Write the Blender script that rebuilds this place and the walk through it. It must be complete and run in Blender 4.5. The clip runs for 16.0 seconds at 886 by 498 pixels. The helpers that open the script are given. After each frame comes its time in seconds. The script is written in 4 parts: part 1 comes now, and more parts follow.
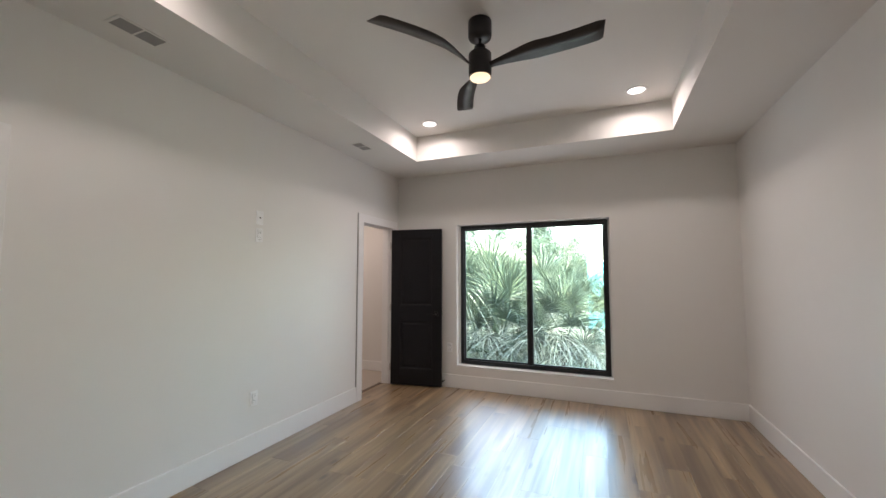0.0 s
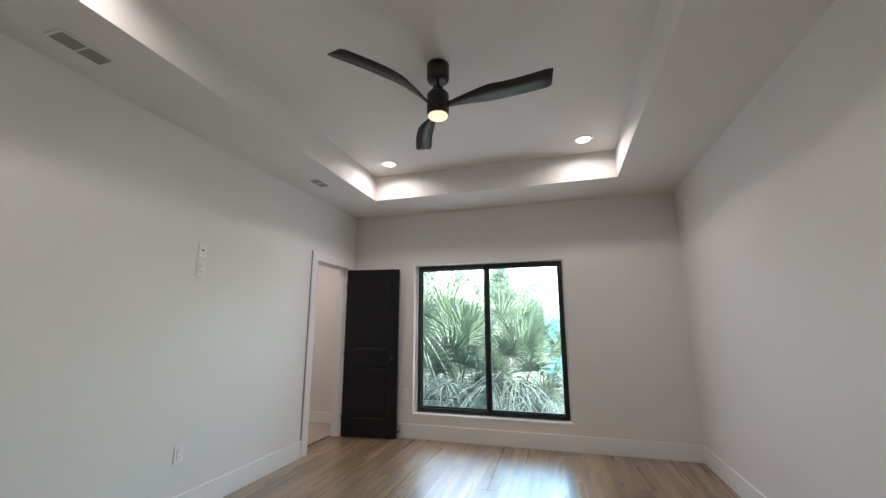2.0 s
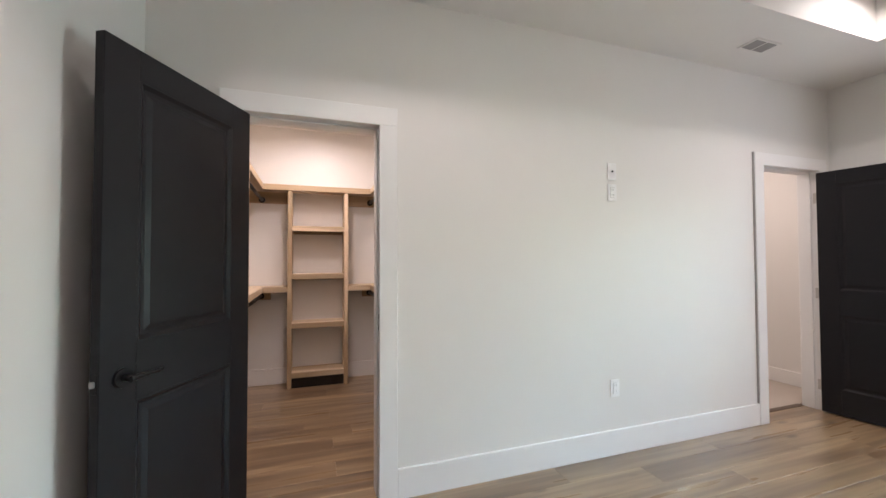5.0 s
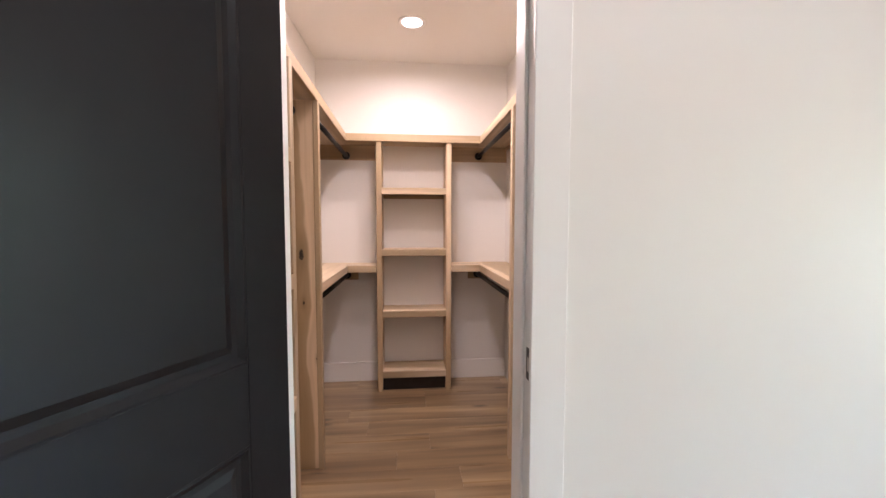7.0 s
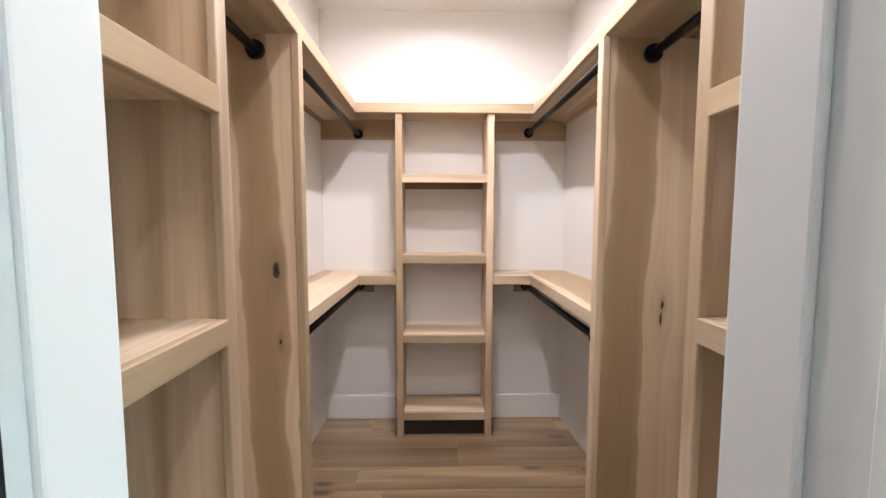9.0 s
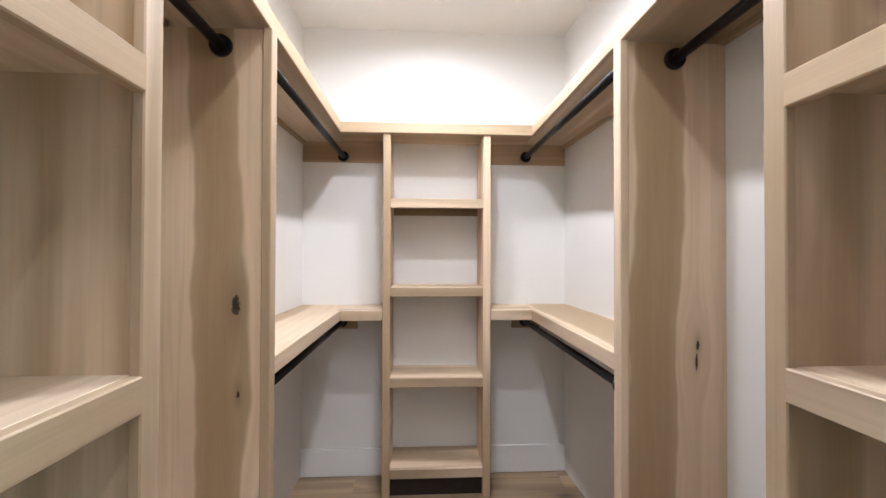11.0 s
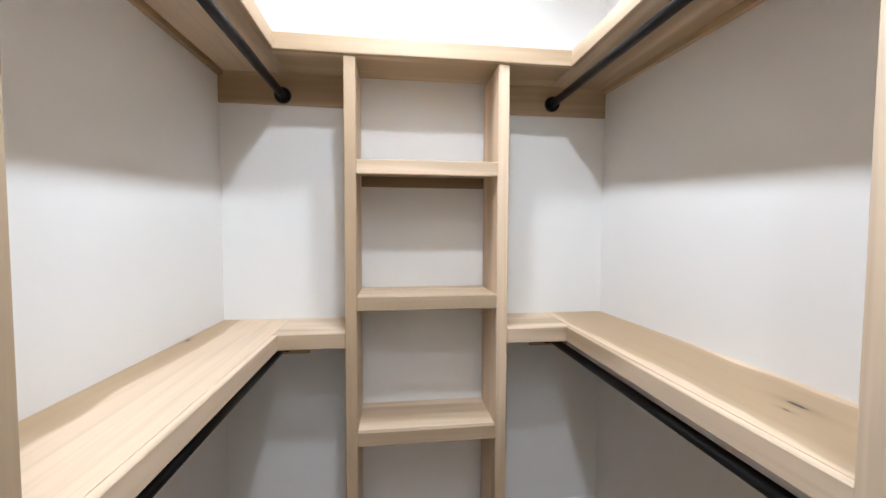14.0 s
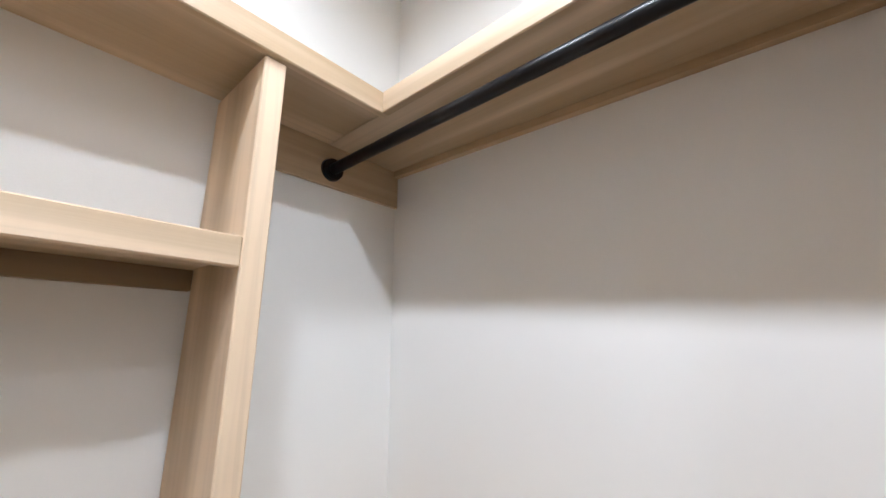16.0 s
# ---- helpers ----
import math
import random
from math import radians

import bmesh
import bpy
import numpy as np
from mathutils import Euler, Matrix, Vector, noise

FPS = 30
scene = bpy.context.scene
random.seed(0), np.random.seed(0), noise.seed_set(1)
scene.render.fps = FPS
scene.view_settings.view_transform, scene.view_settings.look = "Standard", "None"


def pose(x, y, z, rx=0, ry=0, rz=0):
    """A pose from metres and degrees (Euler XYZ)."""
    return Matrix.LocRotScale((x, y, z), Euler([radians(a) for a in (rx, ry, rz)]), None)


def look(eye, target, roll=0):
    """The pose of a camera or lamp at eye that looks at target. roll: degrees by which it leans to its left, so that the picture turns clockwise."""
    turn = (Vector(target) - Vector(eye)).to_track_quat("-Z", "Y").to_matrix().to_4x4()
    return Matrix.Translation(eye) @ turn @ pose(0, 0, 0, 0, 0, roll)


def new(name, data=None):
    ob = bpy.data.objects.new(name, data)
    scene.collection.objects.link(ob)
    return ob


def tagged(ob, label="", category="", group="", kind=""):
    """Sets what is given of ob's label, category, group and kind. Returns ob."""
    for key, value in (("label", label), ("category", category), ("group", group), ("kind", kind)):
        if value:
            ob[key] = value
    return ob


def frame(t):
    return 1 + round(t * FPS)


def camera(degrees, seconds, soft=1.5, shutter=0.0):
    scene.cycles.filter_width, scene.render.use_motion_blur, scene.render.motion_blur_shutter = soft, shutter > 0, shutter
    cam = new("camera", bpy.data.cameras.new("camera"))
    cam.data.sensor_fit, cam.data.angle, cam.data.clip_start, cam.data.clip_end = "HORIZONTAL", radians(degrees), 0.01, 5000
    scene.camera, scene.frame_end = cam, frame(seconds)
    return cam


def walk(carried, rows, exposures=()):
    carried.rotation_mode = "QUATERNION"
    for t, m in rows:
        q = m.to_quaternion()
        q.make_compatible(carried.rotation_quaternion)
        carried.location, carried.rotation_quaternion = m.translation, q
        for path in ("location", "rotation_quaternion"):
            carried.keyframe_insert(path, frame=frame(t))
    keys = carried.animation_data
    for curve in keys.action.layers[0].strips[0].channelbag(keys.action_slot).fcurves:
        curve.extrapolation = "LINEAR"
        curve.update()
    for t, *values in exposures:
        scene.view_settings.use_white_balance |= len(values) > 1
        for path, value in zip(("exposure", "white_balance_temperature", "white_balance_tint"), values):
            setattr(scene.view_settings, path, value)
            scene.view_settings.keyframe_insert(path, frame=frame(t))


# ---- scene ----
cam = camera(97.4, 16.0)
PATH = [
    (0, (0.062, 0.23, 1.413), (-0.697, 2.075, 1.553), -0.0),
    (0.5, (0.079, 0.266, 1.458), (-0.634, 2.089, 1.868), 0.0),
    (1, (0.103, 0.311, 1.465), (-0.549, 2.107, 2.057), 0.1),
    (1.5, (0.072, 0.33, 1.382), (-0.519, 2.155, 1.946), -0.1),
    (2, (0.061, 0.297, 1.321), (-0.493, 2.18, 1.707), -0.1),
    (2.5, (0.038, 0.263, 1.292), (-0.507, 2.177, 1.49), -0.0),
    (3, (-0.038, 0.307, 1.282), (-0.671, 2.202, 1.373), 0.0),
    (3.5, (-0.061, 0.363, 1.305), (-1.088, 2.078, 1.367), 0.1),
    (4, (-0.197, 0.414, 1.296), (-1.649, 1.787, 1.364), -0.1),
    (4.5, (-0.312, 0.516, 1.301), (-2.058, 1.491, 1.363), -0.2),
    (5, (-0.438, 0.673, 1.309), (-2.33, 1.318, 1.358), -0.2),
    (5.2, (-0.514, 0.7, 1.314), (-2.438, 1.242, 1.348), -0.1),
    (7.5, (-1.786, 0.688, 1.348), (-3.776, 0.836, 1.210), 0.0),
    (8, (-1.985, 0.677, 1.340), (-3.976, 0.777, 1.186), 0.0),
    (8.5, (-2.1794, 0.7008, 1.356), (-4.1719, 0.7597, 1.189), 0.1),
    (9, (-2.2844, 0.699, 1.37), (-4.2791, 0.7369, 1.221), 0.1),
    (11.5, (-2.5338, 0.6667, 1.317), (-4.5296, 0.7817, 1.356), 0.2),
    (12, (-2.5609, 0.656, 1.245), (-4.5417, 0.7728, 0.997), 0.2),
    (12.5, (-2.6261, 0.6417, 1.249), (-4.5709, 0.7601, 0.799), 0.1),
    (13, (-2.7561, 0.6382, 1.332), (-4.7006, 0.7856, 0.888), -0.0),
    (13.5, (-3.0078, 0.6649, 1.387), (-4.9798, 0.8566, 1.116), 0.1),
    (14, (-3.2443, 0.6285, 1.394), (-5.2266, 0.8804, 1.3), 0.2),
    (14.5, (-3.4286, 0.5956, 1.416), (-5.3852, 1.0041, 1.488), 0.3),
    (15, (-3.6199, 0.6657, 1.439), (-5.4947, 1.3243, 1.668), 0.5),
    (15.5, (-3.8032, 0.7267, 1.455), (-5.4861, 1.7433, 1.822), 0.5),
    (16, (-3.9899, 0.7597, 1.475), (-5.2739, 2.221, 1.94), 0.0),
]

# seconds, stops, kelvin, tint
EXPOSURES = [
    (0.0, 4.28, 6450, 17),
    (1.0, 4.25, 6150, 13),
    (2.0, 4.22, 6150, 15),
    (3.0, 4.20, 6350, 18),
    (3.5, 4.23, 6200, 15),
    (4.0, 4.33, 6350, 20),
    (4.5, 4.60, 6450, 20),
    (5.0, 4.9, 6250, 17),
    (7.5, 5.30, 6300, 21),
    (8.0, 5.4, 6200, 20),
    (8.5, 5.45, 6050, 14),
    (9.0, 5.58, 5500, 7),
    (11.5, 5.62, 5100, 0),
    (12.5, 5.95, 5000, -3),
    (13.0, 5.95, 4980, -3),
    (14.0, 5.57, 4900, -3),
    (15.0, 5.42, 4900, -2),
    (16.0, 5.47, 4900, -2),
]
walk(cam, [(t, look(eye, target, roll)) for t, eye, target, roll in PATH], EXPOSURES)

# ---- world and large lights ----
world = bpy.data.worlds.new("overcast_sky")
scene.world = world
world.use_nodes = True
wn = world.node_tree.nodes
sky = wn.new("ShaderNodeTexSky")
sky.sky_type = "NISHITA"
sky.sun_disc = False
sky.sun_elevation, sky.sun_rotation = radians(52), radians(200)
sky.air_density, sky.dust_density = 1.6, 4.0
wn["Background"].inputs["Strength"].default_value = 0.15
world.node_tree.links.new(sky.outputs[0], wn["Background"].inputs["Color"])

sun_data = bpy.data.lights.new("sun", "SUN")
sun_data.energy, sun_data.angle, sun_data.color = 1.1, radians(12), (1.0, 0.95, 0.88)
sun = new("sun", sun_data)
sun.matrix_world = look((0, -3, 13), (-1.3, 7.0, 0.5))

LAMP_WARM = (1.0, 0.88, 0.80)


def ceiling_lamp(x, y, z, watts, radius=0.07, colour=LAMP_WARM, spread=176):
    data = bpy.data.lights.new("downlight", "AREA")
    data.shape, data.size, data.energy, data.color = "DISK", radius * 2, watts, colour
    data.spread = radians(spread)
    new("downlight_beam", data).matrix_world = pose(x, y, z)


BED_LIGHTS = [(-1.645, 3.995), (0.376, 3.995), (-1.66, 1.17), (0.38, 1.17)]
CLOSET_WARM = (1.0, 0.84, 0.77)
CLOSET_LIGHTS = [(-4.25, 0.735), (-3.70, 0.735), (-2.98, 0.735)]
for lx, ly in BED_LIGHTS:
    ceiling_lamp(lx, ly, 3.052, 0.32, spread=164)
for (lx, ly), watts in zip(CLOSET_LIGHTS, (0.34, 0.37, 0.19)):
    ceiling_lamp(lx, ly, 2.704, watts, radius=0.05, colour=CLOSET_WARM, spread=166)
# added lamp, out of view, to give the bathroom its warm light
ceiling_lamp(-3.5, 4.4, 2.584, 0.52, colour=(1.0, 0.82, 0.70))


# daylight entering through the window's opening
day = bpy.data.lights.new("window_daylight", "AREA")
day.shape, day.size, day.size_y, day.energy, day.color = "RECTANGLE", 1.74, 1.70, 0.98, (0.96, 0.965, 1.0)
new("window_daylight", day).matrix_world = look((-0.7775, 5.10, 1.183), (-0.7775, 2.0, 1.183))
# ---- materials ----
def material(name):
    m = bpy.data.materials.new(name)
    m.use_nodes = True
    return m, m.node_tree.nodes, m.node_tree.links, m.node_tree.nodes["Principled BSDF"]


def node(nodes, kind, **values):
    n = nodes.new("ShaderNode" + kind)
    for k, v in values.items():
        if k in n.inputs:
            n.inputs[k].default_value = v
    return n


def math_node(nodes, links, op, a, b=None, c=None):
    n = nodes.new("ShaderNodeMath")
    n.operation = op
    for i, v in enumerate((a, b, c)):
        if v is None:
            continue
        if isinstance(v, (int, float)):
            n.inputs[i].default_value = v
        else:
            links.new(v, n.inputs[i])
    return n.outputs[0]


def mix_colour(nodes, links, fac, a, b, blend="MIX"):
    n = nodes.new("ShaderNodeMix")
    n.data_type, n.blend_type = "RGBA", blend
    for i, v in ((0, fac), (6, a), (7, b)):
        if isinstance(v, (int, float)):
            n.inputs[i].default_value = v
        elif isinstance(v, tuple):
            n.inputs[i].default_value = (*v[:3], 1)
        else:
            links.new(v, n.inputs[i])
    return n.outputs[2]


def ramp(nodes, links, value, stops):
    n = nodes.new("ShaderNodeValToRGB")
    while len(n.color_ramp.elements) < len(stops):
        n.color_ramp.elements.new(0.5)
    for e, (p, c) in zip(n.color_ramp.elements, stops):
        e.position = p
        e.color = (*c, 1) if isinstance(c, tuple) else (c, c, c, 1)
    links.new(value, n.inputs[0])
    return n.outputs[0]


def noise_tex(nodes, links, vector, scale, detail=4.0, rough=0.55, distort=0.0):
    n = node(nodes, "TexNoise", Scale=scale, Detail=detail, Roughness=rough, Distortion=distort)
    if vector is not None:
        links.new(vector, n.inputs["Vector"])
    return n.outputs[0]


def bump(nodes, links, height, bsdf, strength, distance):
    b = node(nodes, "Bump", Strength=strength, Distance=distance)
    links.new(height, b.inputs["Height"])
    links.new(b.outputs[0], bsdf.inputs["Normal"])


def world_coords(nodes):
    return nodes.new("ShaderNodeNewGeometry").outputs["Position"]


def paint(name, colour, rough=0.5, grain=260.0, strength=0.06, mottling=0.03):
    """Rolled or sprayed paint: a fine orange-peel and faint broad unevenness."""
    m, n, l, b = material(name)
    pos = world_coords(n)
    broad = noise_tex(n, l, pos, 1.3, 3)
    dark = tuple(c * (1 - mottling) for c in colour)
    l.new(mix_colour(n, l, ramp(n, l, broad, [(0.35, 0.0), (0.65, 1.0)]), dark, colour), b.inputs["Base Color"])
    fine = noise_tex(n, l, pos, grain, 2)
    l.new(ramp(n, l, noise_tex(n, l, pos, 9.0, 3), [(0.3, rough - 0.05), (0.7, rough + 0.06)]), b.inputs["Roughness"])
    bump(n, l, fine, b, strength, 0.002)
    return m


def plain(name, colour, rough=0.4, metal=0.0, bumpy=0.0, scale=120.0):
    m, n, l, b = material(name)
    pos = world_coords(n)
    v = noise_tex(n, l, pos, scale * 0.2, 4)
    l.new(mix_colour(n, l, v, tuple(c * 0.85 for c in colour), tuple(min(1, c * 1.12) for c in colour)), b.inputs["Base Color"])
    b.inputs["Metallic"].default_value = metal
    l.new(ramp(n, l, v, [(0.3, rough * 0.88), (0.7, min(1, rough * 1.12))]), b.inputs["Roughness"])
    if bumpy:
        bump(n, l, noise_tex(n, l, pos, scale, 3), b, bumpy, 0.002)
    return m


def glowing(name, colour, strength):
    m, n, l, b = material(name)
    b.inputs["Base Color"].default_value = (0.9, 0.9, 0.88, 1)
    b.inputs["Emission Color"].default_value = (*colour, 1)
    b.inputs["Emission Strength"].default_value = strength
    return m


def timber(name, along, across, knots=(), heart=0.5, band=None, light=(0.70, 0.564, 0.404), dark=(0.355, 0.258, 0.142)):
    """Clear-finished poplar boards: sapwood, wavy heartwood streaks, fine grain, knots at (across, along) places.
    along, across: axis numbers in the world."""
    m, n, l, b = material(name)
    sep = n.new("ShaderNodeSeparateXYZ")
    l.new(world_coords(n), sep.inputs[0])
    rand = n.new("ShaderNodeObjectInfo").outputs["Random"]
    a, c = sep.outputs[along], sep.outputs[across]
    third = sep.outputs[3 - along - across]
    c_thick = c if band else math_node(n, l, "ADD", c, math_node(n, l, "MULTIPLY", third, 0.7))
    bulge = None
    knot_mask = None
    halo_all = None
    for kc, ka, size, squeeze in knots:
        dc = math_node(n, l, "SUBTRACT", c, kc)
        da = math_node(n, l, "MULTIPLY", math_node(n, l, "SUBTRACT", a, ka), 0.32)
        d2 = math_node(n, l, "ADD", math_node(n, l, "MULTIPLY", dc, dc), math_node(n, l, "MULTIPLY", da, da))
        near = math_node(n, l, "POWER", 2.718, math_node(n, l, "MULTIPLY", d2, -1.0 / (0.035 * 0.035 * 2)))
        push = math_node(n, l, "MULTIPLY", dc, math_node(n, l, "MULTIPLY", near, -0.8))
        bulge = push if bulge is None else math_node(n, l, "ADD", bulge, push)
        da2 = math_node(n, l, "MULTIPLY", math_node(n, l, "SUBTRACT", a, ka), squeeze)
        dd = math_node(n, l, "ADD", math_node(n, l, "MULTIPLY", dc, dc), math_node(n, l, "MULTIPLY", da2, da2))
        rough_edge = math_node(n, l, "MULTIPLY", math_node(n, l, "SUBTRACT", noise_tex(n, l, world_coords(n), 90.0, 2), 0.5), size * 0.9)
        dist = math_node(n, l, "ADD", math_node(n, l, "SQRT", dd), rough_edge)
        halo = math_node(n, l, "POWER", 2.718, math_node(n, l, "MULTIPLY", d2, -1.0 / (size * size * 3.0)))
        halo_all = halo if halo_all is None else math_node(n, l, "MAXIMUM", halo_all, halo)
        spot = math_node(n, l, "SUBTRACT", 1.0, math_node(n, l, "DIVIDE", dist, size))
        spot = math_node(n, l, "MAXIMUM", spot, 0.0)
        knot_mask = spot if knot_mask is None else math_node(n, l, "MAXIMUM", knot_mask, spot)
    if bulge is not None:
        c_thick = math_node(n, l, "ADD", c_thick, bulge)

    def grain_coords(sa, sc, offset):
        comb = n.new("ShaderNodeCombineXYZ")
        l.new(math_node(n, l, "MULTIPLY", a, sa), comb.inputs[0])
        l.new(math_node(n, l, "MULTIPLY", c_thick, sc), comb.inputs[1])
        l.new(math_node(n, l, "MULTIPLY", rand, offset), comb.inputs[2])
        return comb.outputs[0]

    streak = noise_tex(n, l, grain_coords(0.55, 7.0, 37.0), 1.0, 2.0, 0.45, 0.35)
    streak = ramp(n, l, streak, [(heart - 0.06, 0.0), (heart + 0.05, 0.75), (0.9, 1.0)])
    if band:
        wob = n.new("ShaderNodeCombineXYZ")
        l.new(math_node(n, l, "MULTIPLY", a, 2.3), wob.inputs[0])
        l.new(math_node(n, l, "SIGN", math_node(n, l, "SUBTRACT", c, band[0])), wob.inputs[1])
        wave = math_node(n, l, "MULTIPLY", math_node(n, l, "SUBTRACT", noise_tex(n, l, wob.outputs[0], 1.0, 2.0), 0.5), 0.09)
        drift = math_node(n, l, "MULTIPLY", math_node(n, l, "SUBTRACT", a, 1.2), band[2])
        edge = math_node(n, l, "ABSOLUTE", math_node(n, l, "SUBTRACT", math_node(n, l, "SUBTRACT", c_thick, drift), band[0]))
        edge = math_node(n, l, "ADD", math_node(n, l, "SUBTRACT", band[1], edge), wave)
        soft = ramp(n, l, math_node(n, l, "ADD", math_node(n, l, "MULTIPLY", edge, 14.0), 0.5), [(0.40, 0.0), (0.58, 0.85), (1.0, 1.0)])
        streak = math_node(n, l, "MAXIMUM", soft, math_node(n, l, "MULTIPLY", streak, 0.25))
    rings = noise_tex(n, l, grain_coords(1.6, 58.0, 11.0), 1.0, 3.0, 0.5, 0.6)
    fibres = noise_tex(n, l, grain_coords(9.0, 420.0, 5.0), 1.0, 3.0, 0.6)
    col = mix_colour(n, l, streak, light, dark)
    col = mix_colour(n, l, math_node(n, l, "MULTIPLY", ramp(n, l, rings, [(0.44, 0.0), (0.72, 1.0)]), 0.25), col, tuple(x * 0.72 for x in dark))
    col = mix_colour(n, l, math_node(n, l, "MULTIPLY", fibres, 0.22), col, tuple(x * 1.08 for x in light))
    tone = mix_colour(n, l, rand, (0.90, 0.90, 0.90), (1.07, 1.04, 1.0))
    col = mix_colour(n, l, 1.0, col, tone, "MULTIPLY")
    if knot_mask is not None:
        col = mix_colour(n, l, math_node(n, l, "MULTIPLY", halo_all, 0.55), col, tuple(x * 0.55 for x in dark))
        col = mix_colour(n, l, ramp(n, l, knot_mask, [(0.28, 0.0), (0.42, 0.75), (0.6, 1.0)]), col, (0.016, 0.010, 0.006))
    l.new(col, b.inputs["Base Color"])
    l.new(ramp(n, l, fibres, [(0.3, 0.42), (0.7, 0.56)]), b.inputs["Roughness"])
    bump(n, l, fibres, b, 0.12, 0.001)
    return m


def plank_material():
    """Vinyl oak planks: tone by plank, cathedral streaks, fine grain and a few knots; the boards run along y."""
    m, n, l, b = material("oak_plank")
    pos = n.new("ShaderNodeSeparateXYZ")
    l.new(world_coords(n), pos.inputs[0])
    rand = n.new("ShaderNodeObjectInfo").outputs["Random"]

    def coords(sa, sc, off):
        comb = n.new("ShaderNodeCombineXYZ")
        l.new(math_node(n, l, "MULTIPLY", pos.outputs[1], sa), comb.inputs[0])
        l.new(math_node(n, l, "MULTIPLY", pos.outputs[0], sc), comb.inputs[1])
        l.new(math_node(n, l, "MULTIPLY", rand, off), comb.inputs[2])
        return comb.outputs[0]

    broad = noise_tex(n, l, coords(0.55, 7.0, 53.0), 1.0, 2.0, 0.45, 0.6)
    grain = noise_tex(n, l, coords(0.75, 16.0, 31.0), 1.0, 3.0, 0.5, 0.4)
    fine = noise_tex(n, l, coords(14.0, 480.0, 7.0), 1.0, 3.0, 0.6)
    knots = node(n, "TexVoronoi", Scale=1.0)
    l.new(coords(1.9, 5.2, 19.0), knots.inputs["Vector"])
    col = ramp(n, l, broad, [(0.30, (0.155, 0.097, 0.048)), (0.5, (0.300, 0.203, 0.105)), (0.70, (0.440, 0.317, 0.176))])
    col = mix_colour(n, l, math_node(n, l, "MULTIPLY", ramp(n, l, grain, [(0.42, 0.0), (0.68, 1.0)]), 0.66), col, (0.075, 0.048, 0.030))
    col = mix_colour(n, l, math_node(n, l, "MULTIPLY", fine, 0.20), col, (0.40, 0.285, 0.175))
    tone = mix_colour(n, l, rand, (0.92, 0.915, 0.91), (1.09, 1.08, 1.07))
    col = mix_colour(n, l, 1.0, col, tone, "MULTIPLY")
    col = mix_colour(n, l, ramp(n, l, knots.outputs["Distance"], [(0.045, 0.85), (0.15, 0.0)]), col, (0.05, 0.032, 0.022))
    l.new(col, b.inputs["Base Color"])
    l.new(ramp(n, l, grain, [(0.3, 0.32), (0.7, 0.44)]), b.inputs["Roughness"])
    b.inputs["Specular IOR Level"].default_value = 0.45
    b.inputs["Coat Weight"].default_value = 1.0
    b.inputs["Coat IOR"].default_value = 1.54
    l.new(ramp(n, l, grain, [(0.3, 0.26), (0.7, 0.35)]), b.inputs["Coat Roughness"])
    bump(n, l, math_node(n, l, "ADD", math_node(n, l, "MULTIPLY", grain, 0.5), fine), b, 0.06, 0.001)
    return m


def glass_material():
    m, n, l, b = material("window_glass")
    out = n["Material Output"]
    clear = node(n, "BsdfTransparent", Color=(0.86, 0.965, 0.95, 1))
    gloss = node(n, "BsdfGlossy", Roughness=0.02)
    weight = n.new("ShaderNodeFresnel")
    weight.inputs["IOR"].default_value = 1.45
    mix = n.new("ShaderNodeMixShader")
    l.new(weight.outputs[0], mix.inputs[0])
    l.new(clear.outputs[0], mix.inputs[1])
    l.new(gloss.outputs[0], mix.inputs[2])
    # uneven translucent veil that puts a milky haze into the glass
    veil = node(n, "BsdfTranslucent", Color=(0.80, 0.95, 0.92, 1))
    film = n.new("ShaderNodeMixShader")
    l.new(ramp(n, l, noise_tex(n, l, world_coords(n), 3.0, 4), [(0.3, 0.002), (0.7, 0.007)]), film.inputs[0])
    l.new(mix.outputs[0], film.inputs[1])
    l.new(veil.outputs[0], film.inputs[2])
    l.new(film.outputs[0], out.inputs["Surface"])
    n.remove(b)
    return m


def leaf_material(name, colour, other):
    m, n, l, b = material(name)
    rand = n.new("ShaderNodeObjectInfo").outputs["Random"]
    isl = n.new("ShaderNodeNewGeometry").outputs["Random Per Island"]
    col = mix_colour(n, l, rand, colour, other)
    col = mix_colour(n, l, math_node(n, l, "MULTIPLY", isl, 0.8), col, tuple(c * 0.25 for c in colour))
    v = noise_tex(n, l, world_coords(n), 25.0, 3)
    col = mix_colour(n, l, math_node(n, l, "MULTIPLY", v, 0.3), col, other)
    l.new(col, b.inputs["Base Color"])
    b.inputs["Roughness"].default_value = 0.42
    b.inputs["Subsurface Weight"].default_value = 0.0
    trans = node(n, "BsdfTranslucent")
    l.new(col, trans.inputs["Color"])
    mix = n.new("ShaderNodeMixShader")
    mix.inputs[0].default_value = 0.18
    l.new(b.outputs[0], mix.inputs[1])
    l.new(trans.outputs[0], mix.inputs[2])
    l.new(mix.outputs[0], n["Material Output"].inputs["Surface"])
    return m


WALL = paint("white_wall_paint", (0.80, 0.785, 0.755), 0.55, 260.0, 0.05, 0.012)
CEIL = paint("white_ceiling_paint", (0.78, 0.765, 0.735), 0.65, 180.0, 0.10)
TRIM = paint("white_trim_enamel", (0.86, 0.855, 0.84), 0.34, 320.0, 0.02, 0.01)
JAMB = paint("brushed_trim_paint", (0.81, 0.81, 0.805), 0.38, 260.0, 0.03, 0.015)
BLACK_DOOR = paint("charcoal_door_paint", (0.0062, 0.0065, 0.0088), 0.42, 120.0, 0.05, 0.12)
BLACK_DOOR.node_tree.nodes["Principled BSDF"].inputs["Specular IOR Level"].default_value = 0.31
